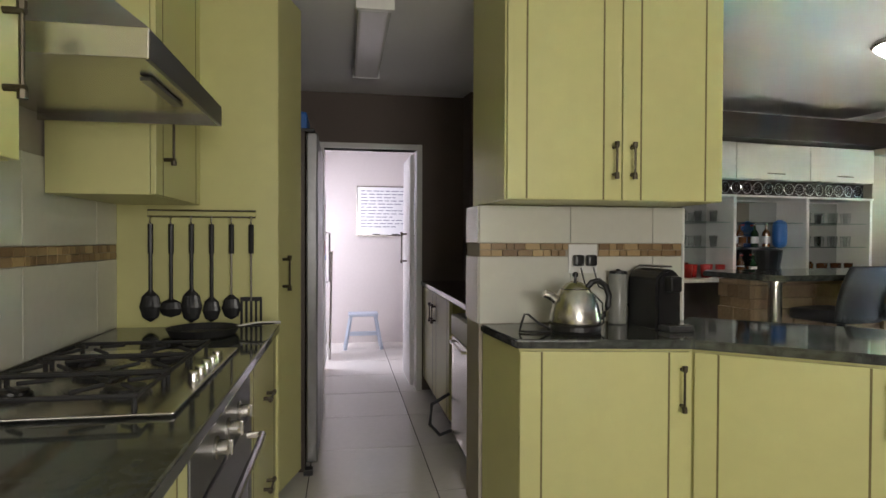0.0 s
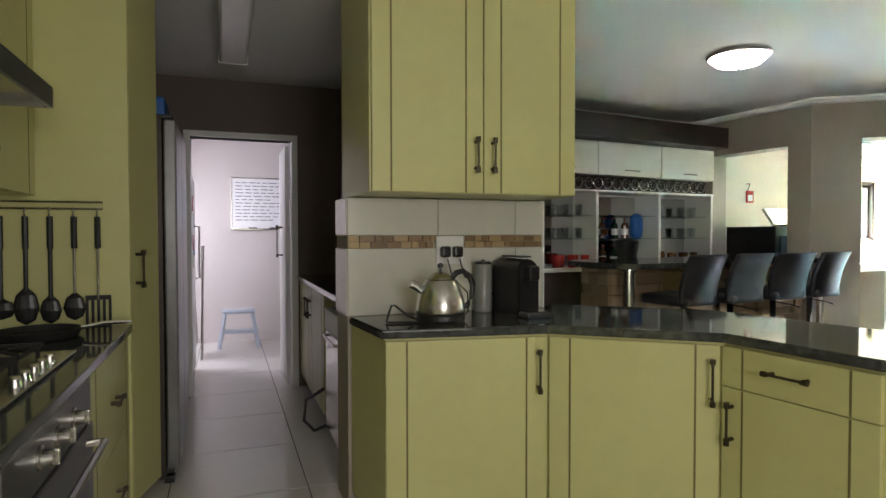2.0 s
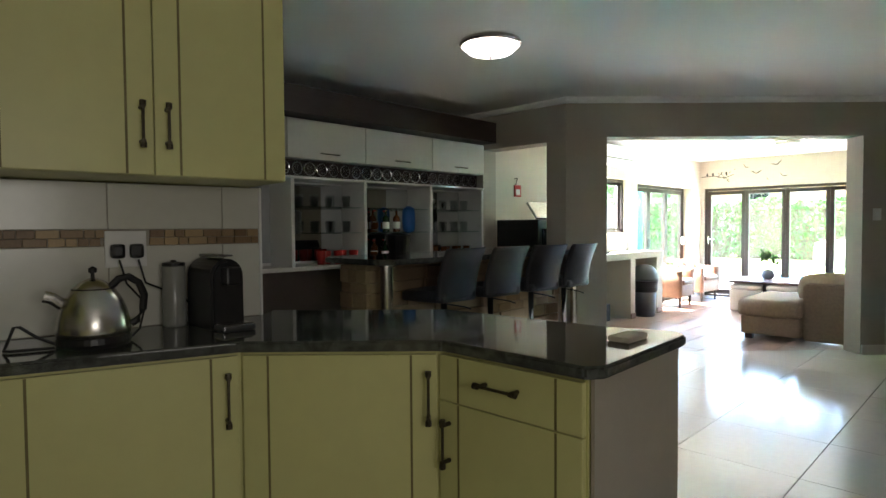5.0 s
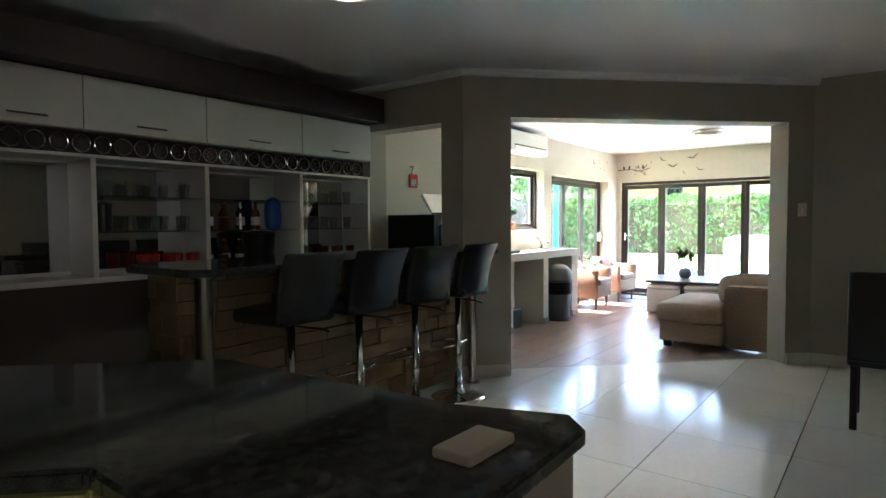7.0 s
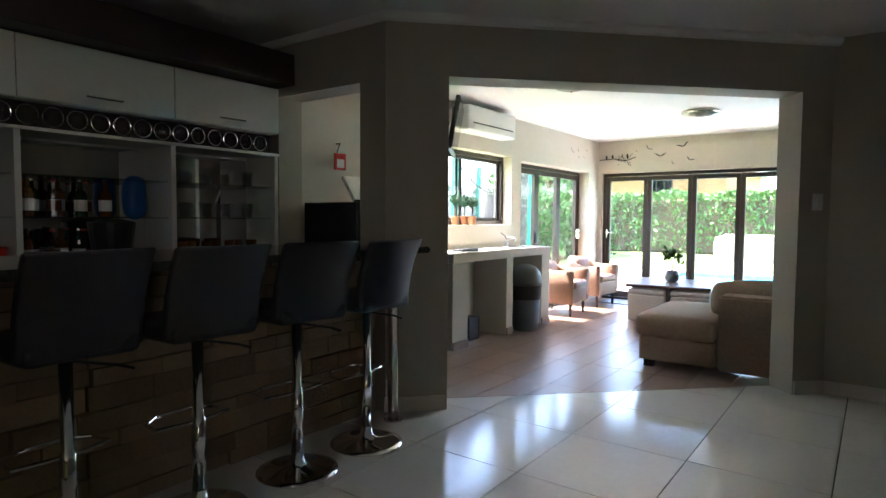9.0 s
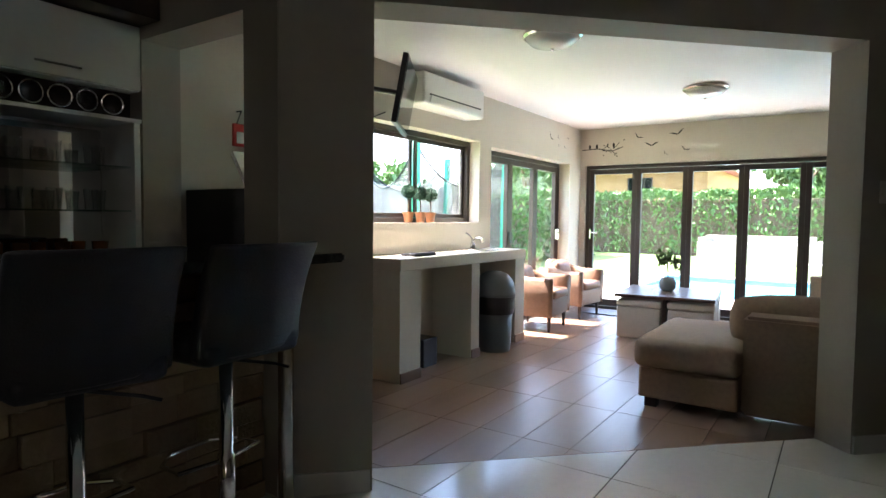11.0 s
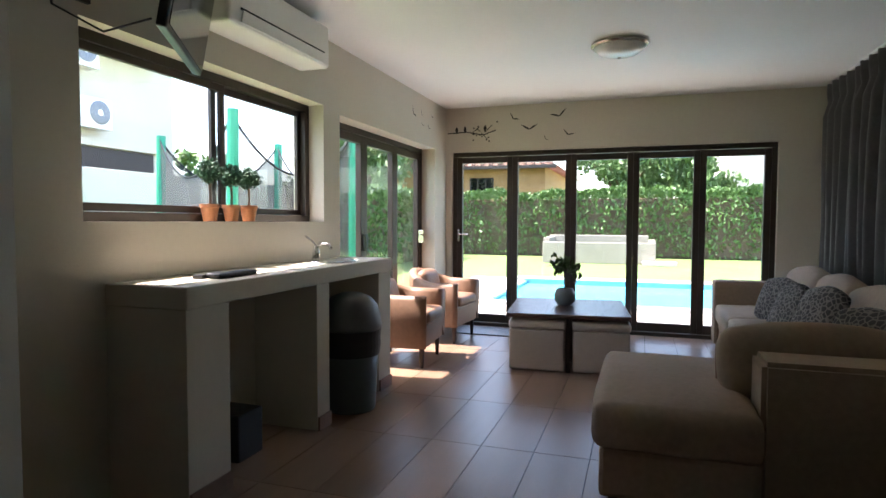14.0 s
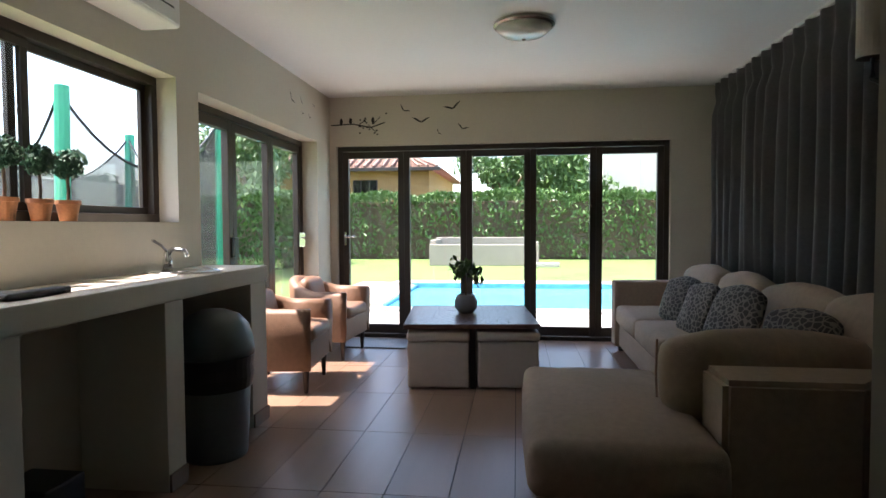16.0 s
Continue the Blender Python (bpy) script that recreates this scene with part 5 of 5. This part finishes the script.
# curtain
bm = bmesh.new()
N, rows_z = 420, (0.05, 0.6, 1.2, 1.8, 2.2, 2.33, 2.42, 2.505)
grid = []
for i in range(N + 1):
    x = 8.3 + (11.98 - 8.3) * i / N
    col = []
    for z in rows_z:
        amp = 0.08 if z < 2.25 else 0.03 if z < 2.36 else 0.045
        ph = x * 36 + 1.6 * noise.noise((x * 2.2, z * 0.3, 0))
        y = 1.0 + amp * math.sin(ph) * (0.7 + 0.5 * noise.noise((x * 5, 1.3, z * 0.2))) + 0.02 * noise.noise((x * 1.3, z, 4))
        col.append(bm.verts.new((x, y, z)))
    grid.append(col)
for a, b in zip(grid, grid[1:]):
    for k in range(len(rows_z) - 1):
        bm.faces.new((a[k], b[k], b[k + 1], a[k + 1]))
bmesh.ops.solidify(bm, geom=bm.faces[:], thickness=0.004)
cu = thing("curtain", "long grey pleated curtain drawn along the wall", "curtain", (10.2, 1.03, 0.05))
part("cloth", bm, CURTAIN, cu, "", True)
part("rail", box(8.28, 12.0, 0.985, 1.015, 2.5, 2.525, 0.004), WHITE, cu, "white curtain rail")
solo("doormat", box(11.55, 12.0, 3.95, 4.6, 0.001, 0.012, 0.003), CURTAIN, "dark doormat inside the folding door", "mat", (11.8, 4.3, 0.001))


# wall decal of birds
def bird(y, z, s, a):
    bm = bmesh.new()
    for sg2 in (-1, 1):
        v = [(0, 0), (sg2 * 0.5, 0.32), (sg2 * 1.0, 0.45), (sg2 * 0.45, 0.08), (sg2 * 0.05, -0.16)]
        pts = [Vector((0, p[0], p[1])) for p in v]
        lo = [bm.verts.new((XE - 0.004, y + s * (q.y * math.cos(a) - q.z * math.sin(a)), z + s * (q.y * math.sin(a) + q.z * math.cos(a)))) for q in pts]
        bm.faces.new(lo)
    bmesh.ops.solidify(bm, geom=bm.faces[:], thickness=0.002)
    return bm


dcl = thing("wall_decal", "black wall sticker of birds and a twig above the folding door", "wall sticker", (XE - 0.003, 4.0, 2.25))
for y, z, s, a in ((4.05, 2.38, 0.07, 0.6), (3.54, 2.39, 0.1, -0.3), (3.87, 2.26, 0.1, 0.0), (3.44, 2.18, 0.07, 0.4), (3.69, 2.14, 0.04, 0.9)):
    part("bird", bird(y, z, s, a), DECAL, dcl)
for x, z, sz, a in ((11.04, 2.30, 0.075, 0.7), (11.27, 2.33, 0.05, 0.9), (11.3, 2.22, 0.04, 0.2), (11.49, 2.22, 0.045, 0.5), (11.6, 2.35, 0.04, 0.3)):
    bm = bird(0, 0, sz, a)
    bmesh.ops.translate(bm, vec=(-XE, 0, 0), verts=bm.verts)
    bmesh.ops.rotate(bm, cent=(0, 0, 0), matrix=Matrix.Rotation(radians(90), 3, "Z"), verts=bm.verts)
    bmesh.ops.translate(bm, vec=(x, YN, z), verts=bm.verts)
    part("bird", bm, DECAL, dcl)
bm = tube([(XE - 0.004, 4.83, 2.24), (XE - 0.004, 4.6, 2.25), (XE - 0.004, 4.4, 2.21), (XE - 0.004, 4.25, 2.26)], 0.006, seg=4)
for y, z in ((4.45, 2.3), (4.35, 2.16), (4.3, 2.32)):
    tube([(XE - 0.004, y + 0.08, 2.24), (XE - 0.004, y, z)], 0.004, bm, 4)
part("twig", bm, DECAL, dcl)
for y, z in ((4.72, 2.27), (4.62, 2.275), (4.38, 2.28)):
    bm = lathe([(0.004, -0.035), (0.018, 0.0), (0.012, 0.03), (0.004, 0.04)], (0, 0, 0), 8)
    bmesh.ops.scale(bm, vec=(0.12, 1, 1), verts=bm.verts)
    bmesh.ops.translate(bm, vec=(XE - 0.004, y, z), verts=bm.verts)
    part("perched_bird", bm, DECAL, dcl)
for _ in range(16):
    y, z = rnd.uniform(4.2, 4.55), rnd.uniform(2.13, 2.36)
    part("twig_leaf", box(XE - 0.005, XE - 0.002, y, y + 0.018, z, z + 0.014), DECAL, dcl)

# ---- garden ----
GZ = -0.12
solo("patio", slab([(XE + 0.26, -3), (18.4, -3), (18.4, 6.2), (9.0, 6.2), (9.0, 5.12), (XE + 0.26, 5.12)], GZ - 0.05, -0.03), PAVING, "pale paving round the pool", "patio", (14, 2, GZ), kind="structure")
po = thing("pool", "swimming pool with blue water and a tiled rim", "pool", (15.8, 3, -0.03), kind="structure")
part("water", slab([(14.5, 0.6), (17.2, 0.6), (17.2, 4.8), (14.5, 4.8)], -0.029, -0.02), WATER, po, "clear turquoise water")
part("waterline", box(17.2, 17.26, 0.5, 4.9, -0.029, 0.07), POOLTILE, po, "band of dark blue tiles")
part("waterline", box(14.5, 17.2, 4.8, 4.85, -0.029, 0.03), POOLTILE, po, "band of dark blue tiles")
part("coping", box(17.26, 17.65, 0.4, 5.25, -0.029, 0.085, 0.01), PAVING, po)
part("coping", box(14.2, 14.5, 0.4, 5.2, -0.029, -0.012, 0.004), PAVING, po)
part("coping", box(14.5, 17.26, 4.85, 5.2, -0.029, 0.04, 0.004), PAVING, po)
gw = thing("garden_wall", "low plastered garden box wall on the lawn", "garden wall", (25.4, 4.0, GZ))
part("wall", box(24.8, 25.0, 2.2, 5.7, GZ, 0.56, 0.02), GARDENWALL, gw)
part("wall", box(25.0, 26.6, 2.2, 2.4, GZ, 0.62, 0.02), GARDENWALL, gw)
part("wall", box(26.4, 26.6, 2.4, 5.7, GZ, 0.76, 0.02), GARDENWALL, gw)
part("wall", box(25.0, 26.4, 5.5, 5.7, GZ, 0.7, 0.02), GARDENWALL, gw)
part("step", box(24.3, 24.8, 1.6, 2.6, GZ, 0.0, 0.02), PAVING, gw)


def hedge(name, x0, x1, y0, y1, h, n, label):
    t = thing(name, label, "hedge", ((x0 + x1) / 2, (y0 + y1) / 2, GZ))
    core = box(x0 + 0.25, x1 - 0.25, y0 + 0.25, y1 - 0.25, GZ, h - 0.3, 0.1)
    part("core", core, BARK, t, "dark twiggy inside")
    pts = []
    for _ in range(n):
        f = rnd.random()
        x, y, z = rnd.uniform(x0, x1), rnd.uniform(y0, y1), GZ + (h - GZ) * rnd.random() ** 0.8
        if x1 - x0 < y1 - y0:
            x = x0 + rnd.random() ** 2.2 * (x1 - x0)
        else:
            y = y0 + rnd.random() ** 2.2 * (y1 - y0)
        bumpy = 0.28 * noise.noise((x * 0.8, y * 0.8, 0)) + 0.12 * noise.noise((x * 3, y * 3, 2))
        if f < 0.35:
            z = h + bumpy - 0.25 * rnd.random()
        else:
            z = min(z, h + bumpy)
        off = 0.22 * noise.noise((x * 1.1, y * 1.1, z * 1.6))
        pts.append(Vector((x + off, y + off, z)))
    lv = part("leaves", leaf_cloud(pts, 0.095), LEAF, t, "dense glossy green leaves")
    lv["kind"] = "stuff"
    return t


hedge("hedge", 28.3, 29.7, -7.0, 13.0, 2.4, 20000, "tall clipped green hedge along the garden")
hedge("hedge", 17.3, 26.0, 9.6, 10.8, 2.2, 7500, "tall green hedge beside the lawn")


def tree(x, y, h, r, n, label, squash=0.8):
    t = thing("tree", label, "tree", (x, y, GZ))
    part("trunk", tube([(x, y, GZ), (x + 0.1, y, h * 0.3), (x, y + 0.1, h * 0.55)], 0.16, seg=10), BARK, t)
    pts = []
    for k in range(14):
        d = Vector((rnd.uniform(-1, 1), rnd.uniform(-1, 1), rnd.uniform(-0.8, 0.9)))
        c = Vector((x, y, h * 0.68)) + Vector((d.x * r * 0.75, d.y * r * 0.75, d.z * r * squash * 0.75))
        if k < 6:
            part("limb", tube([(x, y, h * 0.45), tuple((Vector((x, y, h * 0.5)) + c) / 2), tuple(c)], 0.05, seg=6), BARK, t)
        pts += ball_points(c, r * rnd.uniform(0.3, 0.5), n // 14, 0.3, squash)
    lv = part("crown", leaf_cloud(pts, 0.15), LEAF, t, "uneven leafy crown")
    lv["kind"] = "stuff"
    return t


tree(32.2, 3.4, 4.6, 2.0, 4600, "broad green tree behind the hedge")
tree(33.4, 0.5, 4.5, 1.9, 4000, "broad green tree behind the hedge")
tree(27.0, 13.0, 5.5, 2.4, 3600, "tall green tree beyond the side hedge")
tree(19.6, 14.2, 3.5, 1.0, 1500, "green tree behind the yard wall")
tree(22.4, 12.9, 3.6, 1.2, 1800, "green tree behind the yard wall")
tree(30.8, 15, 5.5, 2.4, 3600, "tall green tree beyond the side hedge")

# neighbour's brick house
HX, HY, HE = 33.0, 6.9, 3.8   # front face, near corner and eave height of the brick house
hs = thing("brick_house", "orange brick neighbouring house with a tiled roof", "house", (37, 12, GZ))
part("wall", box(HX, 43, HY, 19, GZ, HE), BRICK, hs)
rf = bmesh.new()
for c in ((HX - 0.6, HY - 0.6, HE), (43.6, HY - 0.6, HE), (43.6, 19.6, HE), (HX - 0.6, 19.6, HE), (38, 11.2, HE + 2.1), (38, 15.2, HE + 2.1)):
    rf.verts.new(c)
rf.verts.ensure_lookup_table()
for f in ((0, 1, 4), (1, 2, 5, 4), (2, 3, 5), (3, 0, 4, 5)):
    rf.faces.new([rf.verts[i] for i in f])
bmesh.ops.solidify(rf, geom=rf.faces[:], thickness=0.12)
roof = part("roof", rf, ROOFT, hs, "brown tiled hip roof")
for i in range(28):
    y = HY - 0.45 + i * 0.42
    part("roof_tile_row", tube([(HX - 0.62, y, HE + 0.07), (HX + 2.0, max(y, HY + 1.6), HE + 1.05)], 0.06, seg=6), ROOFT, roof)
part("fascia", box(HX - 0.66, HX - 0.6, HY - 0.6, 19.6, HE - 0.14, HE + 0.02, 0.01), FRAME, hs)
w1 = part("window", box(HX - 0.05, HX - 0.01, 9.35, 10.5, 2.35, 3.3), SCREEN, hs, "dark window")
for y in (9.33, 9.7, 10.1, 10.46):
    part("frame", box(HX - 0.09, HX - 0.051, y, y + 0.05, 2.35, 3.3), FRAME, w1)
for k, z in enumerate([2.3 + 0.115 * i for i in range(12)]):
    for j in range(9):
        y = HY + 0.02 + j * 0.245 + (0.12 if k % 2 else 0)
        part("brick", box(HX - 0.025, HX - 0.002, y, y + 0.225, z, z + 0.095), BRICK, hs)

ch2 = thing("cream_building", "cream plastered building beyond the hedge", "house", (34, -4, GZ))
part("wall", box(35, 42, -10, -1.2, GZ, 6.0), PLASTER, ch2)
part("pier", box(34.8, 34.99, -4.0, -2.8, GZ, 6.0), SUNWALL, ch2)

# side yard
nb = thing("neighbour_building", "white plastered neighbouring building with a brown garage door", "house", (10, 15, GZ))
part("wall", box(4.0, 17.6, 14.0, 20, GZ, 7.0), PLASTER, nb)
part("garage_door", box(11.5, 16.9, 13.93, 13.99, GZ, 2.8, 0.01), DARKWOOD, nb, "brown wooden garage door")
part("lintel", box(11.3, 17.1, 13.85, 13.99, 2.82, 2.98, 0.01), PLASTER, nb)
part("eave", box(12.5, 17.0, 13.2, 20, 4.9, 5.05, 0.01), WHITE, nb)
for x, z in ((15.05, 3.5), (14.75, 4.75)):
    a = thing("outdoor_unit", "white outdoor air conditioning unit on a wall bracket", "air conditioner", (x, 13.8, z - 0.35))
    part("case", box(x - 0.42, x + 0.42, 13.62, 13.97, z - 0.3, z + 0.3, 0.02), WHITE, a)
    part("grille", lathe([(0.24, 0), (0.25, -0.012), (0.2, -0.016)], (x + 0.1, 13.62, z), 28, axis="y"), DSTEEL, a, "round fan grille")
    part("hub", lathe([(0.07, 0), (0.06, -0.01)], (x + 0.1, 13.6, z), 18, axis="y"), WHITE, a)
    part("bracket", box(x - 0.4, x + 0.4, 13.6, 13.98, z - 0.345, z - 0.302, 0.005), STEEL, a)
yw = solo("yard_wall", box(3.0, 17.2, 10.4, 10.6, GZ, 2.0, 0.01), PLASTER, "plastered yard wall behind the trampoline", "wall", (8, 10.5, GZ), kind="structure")
TX, TY = 11.4, 7.2
tr = thing("trampoline", "round trampoline with green-sleeved poles and a black safety net", "trampoline", (TX, TY, GZ))
part("mat", lathe([(1.25, 0.75), (1.25, 0.77), (0.02, 0.77)], (TX, TY, GZ), 32), BLACK, tr)
part("ring", tube([(TX + 1.35 * math.cos(k * math.pi / 16), TY + 1.35 * math.sin(k * math.pi / 16), GZ + 0.76) for k in range(32)], 0.04, closed=True), GREENPOLE, tr)
PR = [(TX + 1.35 * math.cos(radians(a)), TY + 1.35 * math.sin(radians(a))) for a in (214, 285, 16, 84)]
for x, y in PR:
    part("pole", tube([(x, y, GZ), (x, y, 1.2), (x + 0.03, y, 2.3)], 0.055, seg=10), GREENPOLE, tr, "pole in a green foam sleeve")
for k in range(4):
    (xa, ya), (xb, yb) = PR[k], PR[(k + 1) % 4]
    bm = bmesh.new()
    cols = []
    for i in range(13):
        s = i / 12
        sag = 0.55 * 4 * s * (1 - s)
        x, y = xa + s * (xb - xa), ya + s * (yb - ya)
        cols.append((bm.verts.new((x, y, GZ + 0.78)), bm.verts.new((x, y, 2.25 - sag))))
    for a, b in zip(cols, cols[1:]):
        bm.faces.new((a[0], b[0], b[1], a[1]))
    rope = tube([tuple(c[1].co) for c in cols], 0.012, seg=6)
    part("net", bm, NETMAT, tr, "sagging dark net")
    part("top_rope", rope, BLACK, tr)
cl = thing("clothes_line", "white rotary clothes line arms in the yard", "clothes line", (7.6, 8.3, GZ))
part("post", tube([(7.4, 8.3, GZ), (7.4, 8.3, 1.6)], 0.03), STEEL, cl)
part("arm", tube([(7.4, 8.3, 1.4), (9.2, 8.0, 1.62)], 0.02), WHITE, cl)
for k in range(4):
    part("line", tube([(6.6 + 0.1 * k, 8.2, 1.45 + 0.05 * k), (8.2 + 0.25 * k, 8.05, 1.5 + 0.03 * k)], 0.006, seg=5), WHITE, cl)

# ---- pieces: stones, mosaic, wall tiles, floor tiles ----
SHARED = {}


def piece(name, bm, material, parent, key=None, loc=(0, 0, 0)):
    """One small piece as a child of a thing or of the setting; alike pieces share a mesh."""
    me = SHARED.get(key) if key else None
    if me is None:
        me = bpy.data.meshes.new(name)
        bm.to_mesh(me)
        me.materials.append(material)
        if key:
            SHARED[key] = me
    if bm is not None:
        bm.free()
    ob = new(name, me)
    ob.parent = parent
    ob.location = Vector(loc) - BASE[parent.name]
    return ob


rnd = random.Random(21)
z, row = 0.004, 0
while z < 1.04:
    h = min((0.075, 0.095, 0.11)[row % 3], 1.05 - z)
    x = 3.27 - rnd.uniform(0, 0.15)
    while x < 5.68:
        w = rnd.uniform(0.16, 0.36)
        x0, x1 = max(x, 3.27), min(x + w - 0.004, 5.685)
        if x1 - x0 > 0.03:
            piece("stone", box(0, x1 - x0, -rnd.uniform(0.02, 0.05), 0.02, 0, h - 0.004, 0.003, seg=1), LEDGE, bar, None, (x0, 3.845, z))
        x += w
    y = 3.82
    while y < 4.13:
        w = rnd.uniform(0.1, 0.2)
        y1 = min(y + w - 0.004, 4.135)
        piece("stone", box(-rnd.uniform(0.02, 0.045), 0.015, 0, y1 - y, 0, h - 0.004, 0.003, seg=1), LEDGE, bar, None, (3.275, y, z))
        y += w
    z += h
    row += 1

wh, pt = bpy.data.objects["wall_hob"], bpy.data.objects["partition"]
bm_key = 0
for z0, z1 in ((0.912, 1.232), (1.302, 1.62)):
    for v0 in [2.575 - 0.6 * k for k in range(5)] + [3.175]:
        v1 = min(v0 + 0.597, 3.4)
        if v0 > 0:
            piece("wall_tile", box(0, 0.008, 0, v1 - v0, 0, z1 - z0, 0.002, seg=1), WALLTILE, wh, None, (-1.18, v0, z0))
for r in range(2):
    v, k = 1.0, 0
    while v < 3.36:
        w = rnd.choice((0.038, 0.055, 0.075))
        piece("mosaic_tile", box(0, 0.01, 0, min(w, 3.398 - v) - 0.003, 0, 0.031, 0.0015, seg=1), MOSAIC, wh, ("mh", w) if v + w < 3.39 else None, (-1.18, v, 1.235 + r * 0.033))
        v += w
    u = 0.517
    while u < 1.55:
        w = rnd.choice((0.038, 0.055, 0.075))
        if not 0.95 < u + w / 2 < 1.105:
            piece("mosaic_tile", box(0, min(w, 1.558 - u) - 0.003, -0.01, 0, 0, 0.029, 0.0015, seg=1), MOSAIC, pt, ("mp", w) if u + w < 1.55 else None, (u, 3.14, 1.253 + r * 0.031))
        u += w
for z0, z1 in ((0.932, 1.25), (1.316, 1.494)):
    for u0, u1 in ((0.515, 0.967), (0.97, 1.398), (1.401, 1.56)):
        piece("wall_tile", box(0, u1 - u0, -0.008, 0, 0, z1 - z0, 0.002, seg=1), WALLTILE, pt, None, (u0, 3.14, z0))
    piece("wall_tile", box(-0.008, 0, 0, 0.27, 0, z1 - z0, 0.002, seg=1), WALLTILE, pt, None, (0.515, 3.14, z0))
piece("edge_trim", box(0, 0.012, -0.009, 0.02, 0, 0.585, 0.002, seg=1), WHITE, pt, None, (1.561, 3.14, 0.911))

fo = bpy.data.objects["floor"]


def tiles(name, material, F, x0, x1, y0, y1, dx, dy, planes, gap=0.006):
    """Floor tiles on a grid of F, cut off along the given lines of the house."""
    inv = F.to_3x3()
    i0, i1 = 0, int((x1 - x0) / dx + 0.5)
    for i in range(i1):
        for j in range(int((y1 - y0) / dy + 0.5)):
            a, b = x0 + i * dx + gap / 2, y0 + j * dy + gap / 2
            quad = [(a, b), (a + dx - gap, b), (a + dx - gap, b + dy - gap), (a, b + dy - gap)]
            quad = [tuple((inv @ Vector((*p, 0)))[:2]) for p in quad]
            poly = clip(quad, planes)
            if len(poly) >= 3:
                piece(name, slab(poly, -0.005, 0.0), material, fo)


tiles("floor_tile", TILE, KF, 0.37 - 0.68 * 3, 0.37 + 0.68 * 4, 3.48 - 0.69 * 9, 3.48 + 0.69 * 7, 0.68, 0.69, [(1, 0, 2.3), (-1, 0, 2.0), (0, 1, 9.0), (0, -1, 2.1)])
tiles("floor_tile", TILE, IF, 6.09 - 0.675 * 6, 6.09 + 0.675 * 3, 2.59 - 0.65 * 7, 2.59 + 0.65 * 4, 0.675, 0.65, [(-1, 0, -2.304), (1, 1, 9.786), (1, 0, 8.0), (0, -1, 2.0)])
tiles("wood_tile", WOODTILE, IF, 7.765 - 0.77 * 3, 7.765 + 0.77 * 6, 3.755 - 0.287 * 10, 3.755 + 0.287 * 4, 0.77, 0.287, [(-1, -1, -9.792), (1, 0, 12.1), (0, 1, 4.85)], 0.004)
